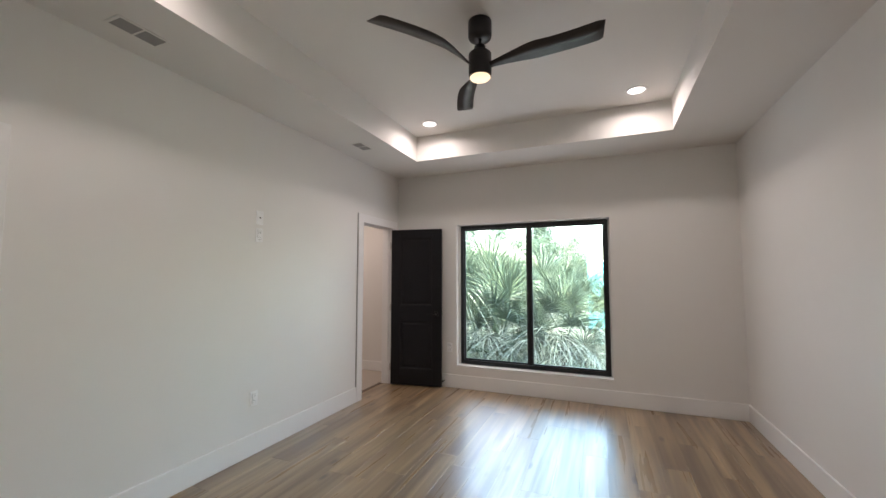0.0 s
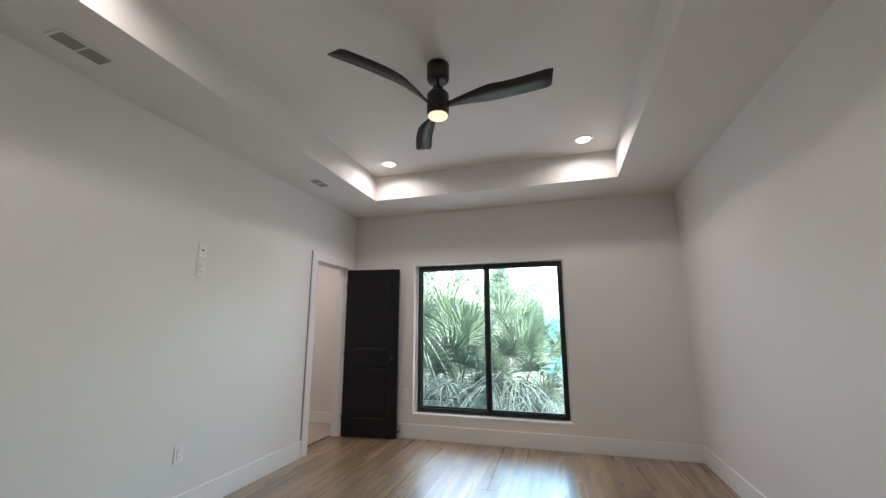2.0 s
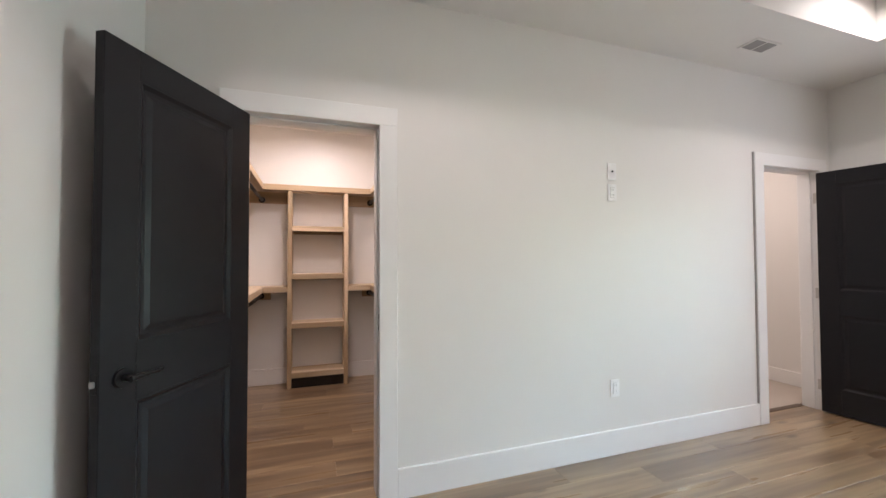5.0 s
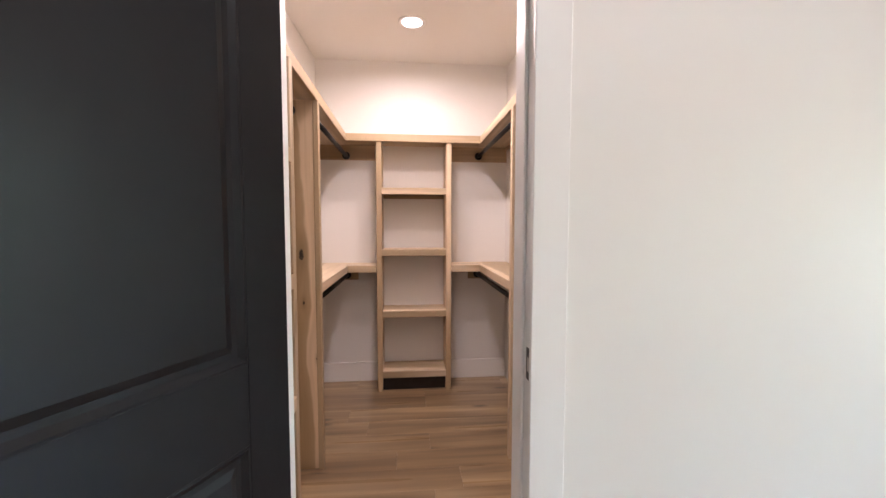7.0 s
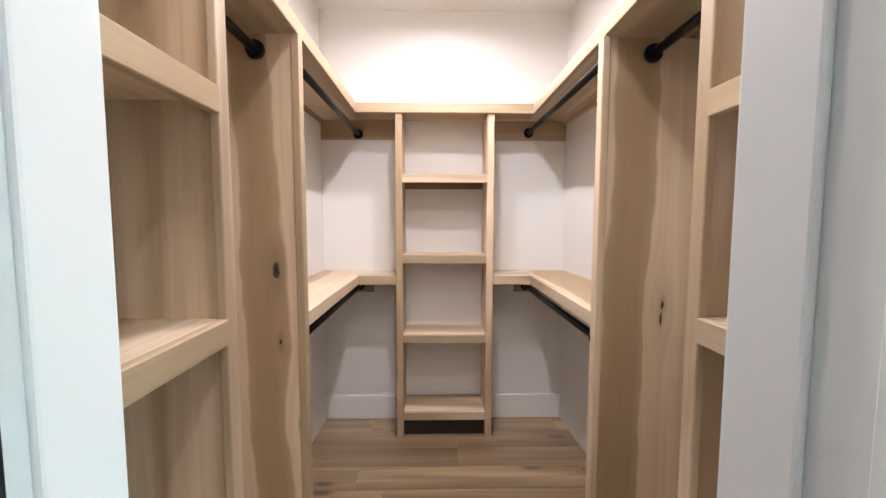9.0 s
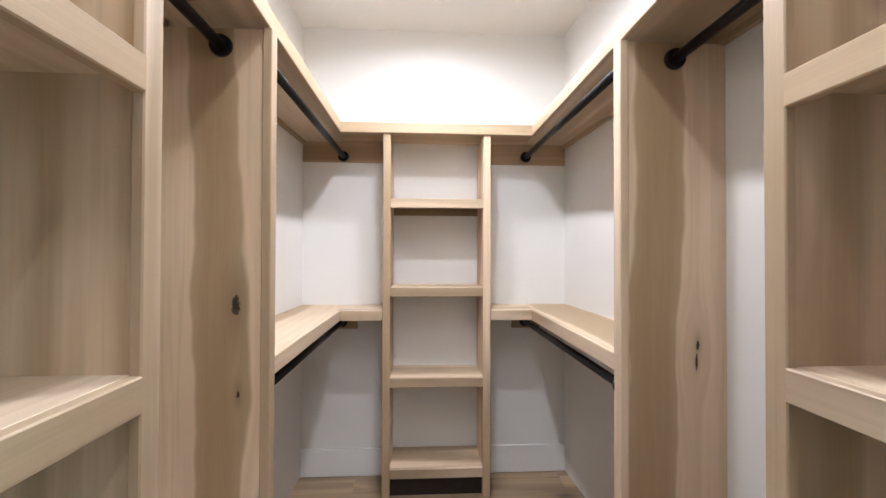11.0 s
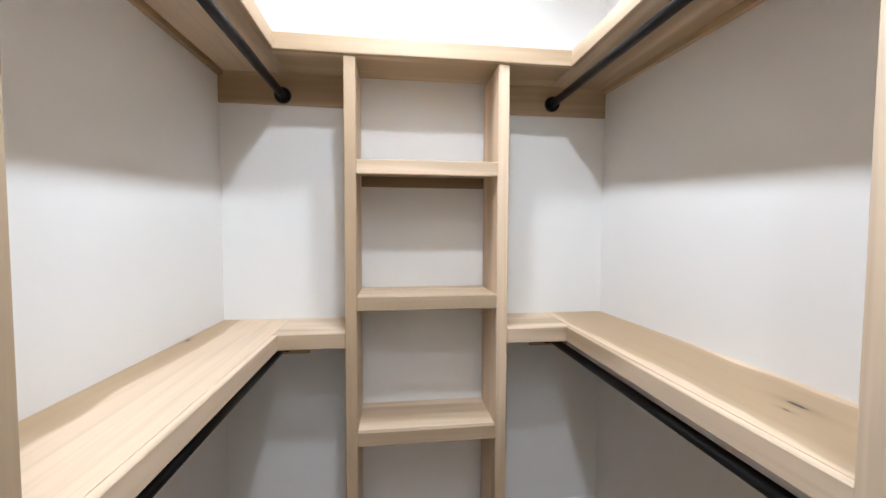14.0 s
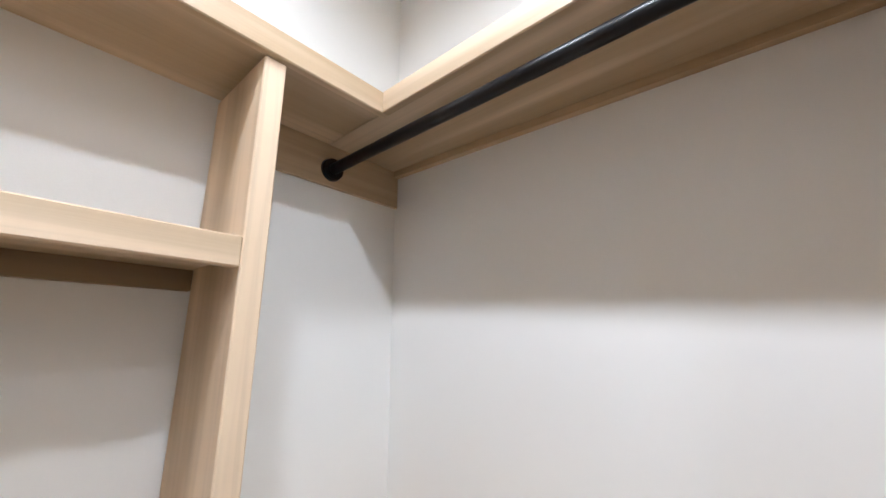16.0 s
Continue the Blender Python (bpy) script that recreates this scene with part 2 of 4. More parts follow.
BLACK_METAL = plain("matte_black_metal", (0.018, 0.018, 0.019), 0.38, 0.7, 0.05)
ROD_METAL = plain("black_rod_enamel", (0.006, 0.0055, 0.006), 0.36, 0.0, 0.03)
ROD_METAL.node_tree.nodes["Principled BSDF"].inputs["Specular IOR Level"].default_value = 0.3
FRAME_BLACK = plain("black_vinyl_frame", (0.007, 0.010, 0.011), 0.42, 0.0, 0.03)
STEEL = plain("satin_nickel", (0.55, 0.54, 0.52), 0.32, 1.0)
PLASTIC = plain("white_plastic", (0.90, 0.90, 0.89), 0.3)
SLOT = plain("dark_slot", (0.03, 0.03, 0.03), 0.7)
VENT_GREY = plain("vent_louvre_enamel", (0.30, 0.295, 0.285), 0.5)
FAN_BLACK = plain("fan_black_satin", (0.016, 0.016, 0.017), 0.42, 0.0, 0.04)
FAN_BLADE = plain("fan_blade_dark_walnut", (0.024, 0.021, 0.019), 0.45, 0.0, 0.08, 60.0)
LENS = glowing("downlight_lens", (1.0, 0.93, 0.88), 0.2)
FAN_LENS = glowing("fan_light_lens", (1.0, 0.70, 0.40), 0.068)
GLASS = glass_material()
PLANK = plank_material()
SUBFLOOR = plain("subfloor_dark", (0.05, 0.035, 0.025), 0.8)
TILE = plain("beige_bath_floor", (0.52, 0.46, 0.40), 0.45, 0.0, 0.03, 30.0)
WOOD_X = timber("poplar_along_x", 0, 1)
WOOD_Y = timber("poplar_along_y", 1, 0)
# cleat poplar, darkened: the shade under the shelves is in its colour
CLEAT_SHADE_X = timber("poplar_cleat_shaded_along_x", 0, 1, light=(0.50, 0.375, 0.235), dark=(0.27, 0.185, 0.10))
CLEAT_SHADE_Y = timber("poplar_cleat_shaded_along_y", 1, 0, light=(0.50, 0.375, 0.235), dark=(0.27, 0.185, 0.10))
# tower cleats: same poplar, the deep shade below each shelf painted into it
CLEAT_DEEP_SHADE_Y = timber("poplar_cleat_deep_shade_along_y", 1, 0, light=(0.27, 0.19, 0.10), dark=(0.17, 0.115, 0.06))
WOOD_Z = timber("poplar_along_z_side", 2, 0)
WOOD_ZF = timber("poplar_along_z_front", 2, 1)
PANEL_L = timber("poplar_panel_knotty", 2, 1, ((0.131, 1.190, 0.0195, 0.45), (0.140, 0.93, 0.007, 0.5), (0.205, 0.62, 0.006, 0.5)), 0.47, (0.080, 0.070, -0.030), dark=(0.318, 0.222, 0.112))
PANEL_R = timber("poplar_panel_edge_knot", 2, 1, ((1.527, 1.062, 0.008, 0.30), (1.523, 1.010, 0.0060, 0.12)), 0.47, (1.395, 0.080, 0.020), dark=(0.318, 0.222, 0.112))
SHELF_A = timber("poplar_shelf_small_knot", 0, 1, ((-0.045, -4.607, 0.007, 0.35),), 0.55, (-0.065, 0.085, 0.0))
SHELF_B = timber("poplar_shelf_wide_knot", 0, 1, ((1.470, -3.945, 0.008, 0.22), (1.425, -3.93, 0.004, 0.3)), 0.55, (1.455, 0.125, 0.0))
GREEN = leaf_material("palm_leaf_green", (0.050, 0.076, 0.040), (0.150, 0.185, 0.110))
PALE = leaf_material("palm_leaf_pale", (0.28, 0.30, 0.21), (0.50, 0.50, 0.40))
SHRUB = leaf_material("far_tree_leaf", (0.06, 0.09, 0.045), (0.13, 0.17, 0.09))
BARK = plain("palm_trunk_fibre", (0.14, 0.10, 0.07), 0.9, 0.0, 0.5, 30.0)
TURQ = plain("turquoise_siding", (0.10, 0.34, 0.37), 0.7, 0.0, 0.1)
ROOFING = plain("pale_metal_roofing", (0.66, 0.70, 0.70), 0.6)


def soil_material():
    m, n, l, b = material("grassy_sand")
    pos = world_coords(n)
    v = noise_tex(n, l, pos, 0.6, 5, 0.6)
    f = noise_tex(n, l, pos, 22.0, 4)
    col = mix_colour(n, l, ramp(n, l, v, [(0.4, 0.0), (0.6, 1.0)]), (0.10, 0.14, 0.05), (0.30, 0.26, 0.18))
    l.new(mix_colour(n, l, math_node(n, l, "MULTIPLY", f, 0.6), col, (0.06, 0.07, 0.03)), b.inputs["Base Color"])
    b.inputs["Roughness"].default_value = 0.9
    bump(n, l, f, b, 0.6, 0.03)
    return m


SOIL = soil_material()

# ---- mesh helpers ----
ORIGIN = {}


def box(bm, x0, y0, z0, x1, y1, z1, bevel=0.0, segments=1):
    xs, ys, zs = sorted((x0, x1)), sorted((y0, y1)), sorted((z0, z1))
    v = [bm.verts.new((x, y, z)) for x in xs for y in ys for z in zs]
    faces = [(0, 1, 3, 2), (4, 6, 7, 5), (0, 4, 5, 1), (2, 3, 7, 6), (0, 2, 6, 4), (1, 5, 7, 3)]
    made = [bm.faces.new([v[i] for i in f]) for f in faces]
    if bevel:
        edges = list({e for f in made for e in f.edges})
        bmesh.ops.bevel(bm, geom=edges, offset=bevel, segments=segments, profile=0.6, affect="EDGES")
    return bm


def boxes(*args, bevel=0.0, segments=1):
    bm = bmesh.new()
    for a in args:
        box(bm, *a, bevel=bevel, segments=segments)
    return bm


def cyl(bm, p0, p1, r0, r1=None, n=24, caps=True):
    p0, p1 = Vector(p0), Vector(p1)
    r1 = r0 if r1 is None else r1
    d = (p1 - p0)
    m = Matrix.Translation((p0 + p1) / 2) @ d.to_track_quat("Z", "Y").to_matrix().to_4x4()
    made = bmesh.ops.create_cone(bm, cap_ends=caps, segments=n, radius1=r0, radius2=r1, depth=d.length, matrix=m)
    for f in {f for v in made["verts"] for f in v.link_faces}:
        f.smooth = len(f.verts) == 4
    return bm


def lathe(bm, profile, centre, n=40):
    """Turns (radius, z) steps round the upright axis through centre."""
    cx, cy = centre
    rows = []
    for r, z in profile:
        rows.append([bm.verts.new((cx + r * math.cos(2 * math.pi * k / n), cy + r * math.sin(2 * math.pi * k / n), z)) for k in range(n)])
    for a, b in zip(rows, rows[1:]):
        for k in range(n):
            f = bm.faces.new((a[k], a[(k + 1) % n], b[(k + 1) % n], b[k]))
            f.smooth = True
    bm.faces.new(rows[0][::-1])
    bm.faces.new(rows[-1])
    return bm


def finish(name, bm, mat):
    bmesh.ops.recalc_face_normals(bm, faces=bm.faces[:])
    me = bpy.data.meshes.new(name)
    bm.to_mesh(me)
    bm.free()
    me.materials.append(mat)
    return me


def structure(name, bm, mat, label, category):
    ob = new(name, finish(name, bm, mat))
    ORIGIN[ob.name] = Vector((0, 0, 0))
    return tagged(ob, label, category, kind="structure")


def thing(name, base, label, category, group=""):
    ob = new(name)
    ob.empty_display_size = 0.05
    ob.location = base
    ORIGIN[ob.name] = Vector(base)
    return tagged(ob, label, category, group)


def part(name, bm, mat, parent, label=""):
    """One mesh under a thing or a part, given in the thing's own world place."""
    off = ORIGIN[parent.name]
    if off.length:
        bmesh.ops.translate(bm, verts=bm.verts[:], vec=-off)
    ob = new(name, finish(name, bm, mat))
    ob.parent = parent
    ORIGIN[ob.name] = off
    return tagged(ob, label)


def wall(name, x0, y0, x1, y1, z0, z1, label, holes=(), mat=WALL):
    """An upright wall with thickness; holes: (from, to, bottom, top) along its longer side."""
    bm = bmesh.new()
    along_x = (x1 - x0) > (y1 - y0)
    lo, hi = (x0, x1) if along_x else (y0, y1)

    def piece(a, b, c, d):
        if b - a > 1e-4 and d - c > 1e-4:
            box(bm, *((a, y0, c, b, y1, d) if along_x else (x0, a, c, x1, b, d)))

    at = lo
    for a, b, c, d in sorted(holes):
        piece(at, a, z0, z1)
        piece(a, b, z0, c)
        piece(a, b, d, z1)
        at = b
    piece(at, hi, z0, z1)
    bmesh.ops.remove_doubles(bm, verts=bm.verts[:], dist=1e-5)
    return structure(name, bm, mat, label, "wall")


# ---- plan ----
XW, XE, YN, YS = -2.561, 1.353, 4.978, 0.22      # bedroom faces
YA = -0.055                                      # recess behind the closet door, and the closet's own side
XWB = -2.700                                     # closet face of the west wall
CX, CZ = -4.902, 2.715                           # closet back and ceiling
ZC, ZT = 2.775, 3.068                            # soffit, tray
TX0, TX1, TY0, TY1 = -1.957, 0.695, 0.875, 4.318  # tray

wall("wall_north", XWB, YN, 1.50, 5.16, -0.1, 3.2, "white painted bedroom wall with one wide window", [(-1.70, 0.137, 0.262, 2.083)])
wall("wall_west", XWB, YA, XW, YN, -0.1, 3.2, "white painted wall with closet and bathroom doorways",
     [(0.339, 1.040, -0.1, 2.052), (4.095, 4.822, -0.1, 2.065)])
wall("wall_east", XE, 0.10, 1.50, YN, -0.1, 3.2, "plain white painted bedroom wall")
wall("wall_south", -1.10, 0.10, XE, YS, -0.1, 3.2, "white painted wall with an open entry", [(-0.55, 0.65, -0.1, 2.20)])
wall("wall_recess_side", -1.22, YA, -1.10, YS, -0.1, 3.2, "white end wall of the closet door recess")
wall("wall_recess", XWB, -0.18, -1.10, YA, -0.1, 3.2, "white wall behind the open closet door")
wall("wall_closet_back", -5.02, -0.25, CX, 1.78, -0.1, 3.2, "white painted closet end wall")


def slab_wall(name, corners, z0, z1, label, mat=WALL):
    """An upright wall on a four-cornered plan."""
    bm = bmesh.new()
    lo = [bm.verts.new((x, y, z0)) for x, y in corners]
    hi = [bm.verts.new((x, y, z1)) for x, y in corners]
    for k in range(4):
        bm.faces.new((lo[k], lo[(k + 1) % 4], hi[(k + 1) % 4], hi[k]))
    bm.faces.new(lo[::-1])
    bm.faces.new(hi)
    return structure(name, bm, mat, label, "wall" if z1 > 1 else "baseboard")


# the closet widens a little towards its door
def side_a(x):
    return -0.052 - 0.030 * (x - CX)


def side_b(x):
    return 1.561 + 0.048 * (x - CX)


slab_wall("wall_closet_side_a", [(CX, side_a(CX)), (XWB, side_a(XWB)), (XWB, -0.25), (CX, -0.25)], -0.1, 3.2, "white painted closet side wall")
slab_wall("wall_closet_side_b", [(CX, side_b(CX)), (XWB, side_b(XWB)), (XWB, 1.78), (CX, 1.78)], -0.1, 3.2, "white painted closet side wall")
wall("wall_entry_west", -0.67, -1.4, -0.55, 0.10, -0.1, 3.2, "plain white entry wall")
wall("wall_entry_east", 0.65, -1.4, 0.77, 0.10, -0.1, 3.2, "plain white entry wall")
wall("wall_entry_end", -0.55, -1.4, 0.65, -1.28, -0.1, 3.2, "plain white entry end wall")
wall("wall_bath_north", -4.45, 5.36, -2.57, 5.48, -0.1, 3.2, "white painted bathroom wall")
wall("wall_bath_jog", XWB, 5.16, -2.57, 5.36, -0.1, 3.2, "white painted bathroom wall return")
wall("wall_bath_west", -4.45, 3.3, -4.33, 5.36, -0.1, 3.2, "white painted bathroom wall")
wall("wall_bath_south", -4.33, 3.18, XWB, 3.3, -0.1, 3.2, "white painted bathroom wall")

bm = boxes((XWB - 0.01, -0.2, ZC, TX0, 5.17, ZT + 0.1), (TX1, -0.2, ZC, 1.50, 5.17, ZT + 0.1),
           (TX0, -0.2, ZC, TX1, TY0, ZT + 0.1), (TX0, TY1, ZC, TX1, 5.17, ZT + 0.1), (TX0, TY0, ZT, TX1, TY1, ZT + 0.1))
structure("ceiling", bm, CEIL, "white painted tray ceiling with a dropped border", "ceiling")
structure("ceiling_closet", boxes((-5.02, -0.25, CZ, XWB, 1.78, CZ + 0.1)), CEIL, "white painted closet ceiling", "ceiling")
structure("ceiling_entry", boxes((-0.67, -1.4, 2.5, 0.77, -0.2, 2.6)), CEIL, "white painted entry ceiling", "ceiling")
structure("ceiling_bathroom", boxes((-4.45, 3.18, 2.6, XWB, 5.48, 2.7)), CEIL, "white painted bathroom ceiling", "ceiling")
floor = structure("floor", boxes((-5.02, -1.4, -0.12, 1.50, 5.16, -0.0135)), SUBFLOOR, "brown oak vinyl plank floor", "floor")
structure("floor_bathroom", boxes((-4.45, 3.18, -0.012, -2.742, 5.48, -0.002)), TILE, "beige bathroom floor", "floor")


# ---- skirting and door trim ----
def skirting(name, runs, label="white painted flat baseboard", height=0.165):
    bm = bmesh.new()
    for x0, y0, x1, y1 in runs:
        box(bm, x0, y0, 0.0, x1, y1, height, bevel=0.003)
    return structure(name, bm, TRIM, label, "baseboard")


T = 0.016
skirting("baseboard_west", [(XW, 1.128, XW + T, 4.005)])
skirting("baseboard_north", [(XW, YN - T, XE, YN)])
skirting("baseboard_east", [(XE - T, YS + T, XE, YN - T)])
skirting("baseboard_south", [(-1.22, YS, -0.55, YS + T), (0.65, YS, XE, YS + T)])
skirting("baseboard_recess", [(XW + T, YA, -1.22, YA + T)])
skirting("baseboard_closet_back", [(CX, -0.052, CX + T, 0.454), (CX, 1.054, CX + T, 1.561)])
skirting("baseboard_bathroom", [(-4.33, 5.344, -2.70, 5.36), (-4.33, 3.3, -4.314, 5.344)], height=0.14)


def door_frame(name, y0, y1, head, label):
    """Jamb, stop and flat casing round a doorway in the west wall; y0, y1: the clear opening. head: its height."""
    xa, xb, xs, d = XWB - 0.004, XW + 0.002, -2.613, 0.010
    frame_ob = structure(name, boxes((xa, y0 - 0.018, 0, xb, y0 - d, head + 0.018), bevel=0.0015), JAMB, label, "door frame")
    part("jamb", boxes((xa, y1 + d, 0, xb, y1 + 0.018, head + 0.018), bevel=0.0015), JAMB, frame_ob)
    part("head_jamb", boxes((xa, y0 - d, head + d, xb, y1 + d, head + 0.018), bevel=0.0015), JAMB, frame_ob)
    for ya, yb in ((y0 - d, y0), (y1, y1 + d)):
        part("door_stop", boxes((xa - 0.001, ya, 0, xs, yb, head + d), bevel=0.004, segments=2), JAMB, frame_ob)
    part("door_stop", boxes((xa - 0.001, y0, head, xs, y1, head + d), bevel=0.003), JAMB, frame_ob)
    for side in (1, -1):
        xa, xb = (XW, XW + 0.018) if side > 0 else (XWB - 0.012, XWB)
        low = y0 - 0.105
        part("casing", boxes((xa, low, 0, xb, y0 - 0.006, head + 0.006), bevel=0.002), TRIM, frame_ob)
        part("casing", boxes((xa, y1 + 0.006, 0, xb, y1 + 0.105, head + 0.006), bevel=0.002), TRIM, frame_ob)
        part("head_casing", boxes((xa, low, head + 0.006, xb, y1 + 0.105, head + 0.105), bevel=0.002), TRIM, frame_ob)
    return frame_ob


frame_1 = door_frame("door_frame_1", 0.357, 1.022, 2.034, "white painted closet door frame with flat casing")
frame_2 = door_frame("door_frame_2", 4.113, 4.804, 2.045, "white painted bathroom door frame with flat casing")
# grey strip for the shade on the casing's outer edge
part("casing_edge_shade", boxes((XW, 4.000, 0.166, XW + 0.012, 4.0075, 2.150)), plain("grey_edge_shade", (0.42, 0.41, 0.39), 0.7), frame_2, "thin grey strip standing in for the casing's shaded edge")
for fr_ob, ya, yb in ((frame_1, 0.3470, 0.3488), (frame_2, 4.8122, 4.8140)):
    for z in (0.22, 1.00, 1.82):
        part("hinge_leaf", boxes((-2.594, ya, z - 0.045, -2.559, yb, z + 0.045), bevel=0.0006), STEEL, fr_ob, "satin metal hinge leaf")
bm = boxes((-2.590, 1.0295, 0.915, -2.545, 1.0317, 1.005), bevel=0.0008)
strike = part("strike_plate", bm, BLACK_METAL, frame_1, "black metal strike plate")
part("latch_hole", boxes((-2.578, 1.0286, 0.94, -2.562, 1.0293, 0.98)), STEEL, strike)
structure("threshold", boxes((-2.742, 4.113, -0.012, -2.690, 4.804, 0.004), bevel=0.003), plain("dark_threshold_strip", (0.11, 0.075, 0.05), 0.45), "brown threshold strip at the bathroom doorway", "threshold")


# ---- doors ----
def panel_door(name, hinge, angle, width, label, lever_dir=-1):
    """A two-panel slab: its hinge edge stands at the origin, the leaf runs along +x, the faces look along y."""
    ob = new(name)
    ORIGIN[ob.name] = Vector((0, 0, 0))
    tagged(ob, label, "door", kind="structure")
    th, top, sw = 0.0175, 2.03, 0.125
    low = 0.012
    zs = [low, 0.215, 0.835, 1.030, 1.925, top]
    part("stile", boxes((0.0, -th, low, sw, th, top), bevel=0.002), BLACK_DOOR, ob)
    part("stile", boxes((width - sw, -th, low, width, th, top), bevel=0.002), BLACK_DOOR, ob)
    for a, b in ((zs[0], zs[1]), (zs[2], zs[3]), (zs[4], zs[5])):
        part("rail", boxes((sw, -th + 0.0004, a, width - sw, th - 0.0004, b), bevel=0.0012), BLACK_DOOR, ob)
    for a, b in ((zs[1], zs[2]), (zs[3], zs[4])):
        bm = boxes((sw, -0.007, a, width - sw, 0.007, b))
        for s in (-1, 1):
            rows = []
            for inset, y in ((0.0, 0.0165), (0.006, 0.0172), (0.020, 0.0085), (0.034, 0.0085), (0.052, 0.0145)):
                rows.append([bm.verts.new((x, s * y, z)) for x, z in ((sw + inset, a + inset), (width - sw - inset, a + inset),
                                                                    (width - sw - inset, b - inset), (sw + inset, b - inset))])
            for r0, r1 in zip(rows, rows[1:]):
                for k in range(4):
                    bm.faces.new((r0[k], r0[(k + 1) % 4], r1[(k + 1) % 4], r1[k]))
            bm.faces.new(rows[-1])
        part("door_panel", bm, BLACK_DOOR, ob)
    for s in (-1, 1):
        bm = cyl(bmesh.new(), (width - 0.075, s * th, 0.925), (width - 0.075, s * (th + 0.010), 0.925), 0.033, 0.031, 32)
        handle = part("door_handle", bm, BLACK_METAL, ob, "black lever handle on a round rose")
        bm = cyl(bmesh.new(), (width - 0.075, s * (th + 0.008), 0.925), (width - 0.075, s * (th + 0.045), 0.925), 0.011, 0.011, 16)
        part("neck", bm, BLACK_METAL, handle)
        bm = bmesh.new()
        rings = []
        for k in range(8):
            f = k / 7
            x = width - 0.063 - 0.125 * f
            w, t2 = 0.0105 - 0.004 * f, 0.007 - 0.003 * f
            yy = s * (th + 0.046 - 0.006 * math.sin(f * 2.6))
            rings.append([bm.verts.new((x, yy + t2 * math.cos(2 * math.pi * j / 10), 0.925 + w * math.sin(2 * math.pi * j / 10))) for j in range(10)])
        for r0, r1 in zip(rings, rings[1:]):
            for j in range(10):
                bm.faces.new((r0[j], r0[(j + 1) % 10], r1[(j + 1) % 10], r1[j])).smooth = True
        bm.faces.new(rings[0])
        bm.faces.new(rings[-1])
        part("lever", bm, BLACK_METAL, handle)
    part("latch_plate", boxes((width - 0.0005, -0.012, 0.895, width + 0.0015, 0.012, 0.955), bevel=0.0006), BLACK_METAL, ob)
    part("latch", boxes((width, -0.007, 0.915, width + 0.012, 0.007, 0.935), bevel=0.003), STEEL, ob, "bright metal spring latch")
    for z in (0.22, 1.00, 1.82):
        h = part("hinge", cyl(bmesh.new(), (-0.006, lever_dir * (th + 0.004), z - 0.045), (-0.006, lever_dir * (th + 0.004), z + 0.045), 0.006, n=12), STEEL, ob, "satin metal butt hinge")
        part("hinge_leaf", boxes((-0.0022, lever_dir * th, z - 0.045, -0.0002, lever_dir * (th - 0.030), z + 0.045)), STEEL, h)
    ob.matrix_basis = pose(*hinge, 0, 0, angle)
    return ob


panel_door("door_1", (-2.568, 0.371, 0.0), -26.8, 0.722, "charcoal two-panel closet door standing wide open", -1)
panel_door("door_2", (-2.556, 4.795, 0.0), 8.3, 0.69, "charcoal two-panel bathroom door, open against the window wall", 1)
stop = thing("door_stop_bumper", (-1.86, YN - 0.017, 0.085), "small black door stop on the baseboard", "door stop")
part("stem", cyl(bmesh.new(), (-1.86, YN - 0.016, 0.085), (-1.86, YN - 0.075, 0.085), 0.006, n=12), BLACK_METAL, stop)
part("tip", cyl(bmesh.new(), (-1.86, YN - 0.075, 0.085), (-1.86, YN - 0.09, 0.085), 0.011, n=16), BLACK_METAL, stop)

# ---- window ----
WX0, WX1, WZ0, WZ1, WY = -1.672, 0.117, 0.292, 2.074, 5.060
win = structure("window_1", boxes((WX0, WY, WZ0, WX0 + 0.040, WY + 0.075, WZ1), bevel=0.002), FRAME_BLACK, "black framed two-pane sliding window", "window")
part("window_frame", boxes((WX1 - 0.040, WY, WZ0, WX1, WY + 0.075, WZ1), bevel=0.002), FRAME_BLACK, win)
part("window_frame", boxes((WX0 + 0.04, WY, WZ1 - 0.045, WX1 - 0.04, WY + 0.075, WZ1), bevel=0.002), FRAME_BLACK, win)
part("window_frame", boxes((WX0 + 0.04, WY, WZ0, WX1 - 0.04, WY + 0.075, WZ0 + 0.045), bevel=0.002), FRAME_BLACK, win)
MX = -0.782
part("mullion", boxes((MX - 0.022, WY + 0.004, WZ0 + 0.045, MX + 0.022, WY + 0.06, WZ1 - 0.045), bevel=0.002), FRAME_BLACK, win)
for xa, xb, yy in ((WX0 + 0.04, MX - 0.022, WY + 0.045), (MX + 0.022, WX1 - 0.04, WY + 0.025)):
    sash = part("sash", boxes((xa, yy - 0.012, WZ0 + 0.045, xa + 0.016, yy + 0.012, WZ1 - 0.045), (xb - 0.016, yy - 0.012, WZ0 + 0.045, xb, yy + 0.012, WZ1 - 0.045),
                              (xa + 0.016, yy - 0.012, WZ1 - 0.063, xb - 0.016, yy + 0.012, WZ1 - 0.045), (xa + 0.016, yy - 0.012, WZ0 + 0.045, xb - 0.016, yy + 0.012, WZ0 + 0.063)), FRAME_BLACK, win)
    pane = part("pane", boxes((xa + 0.012, yy - 0.003, WZ0 + 0.058, xb - 0.012, yy + 0.003, WZ1 - 0.058)), GLASS, sash, "clear glass pane")
    pane.visible_shadow = False
part("window_sill", boxes((-1.70, YN - 0.004, 0.262, 0.137, WY + 0.02, 0.284), bevel=0.002), TRIM, win, "white painted sill")
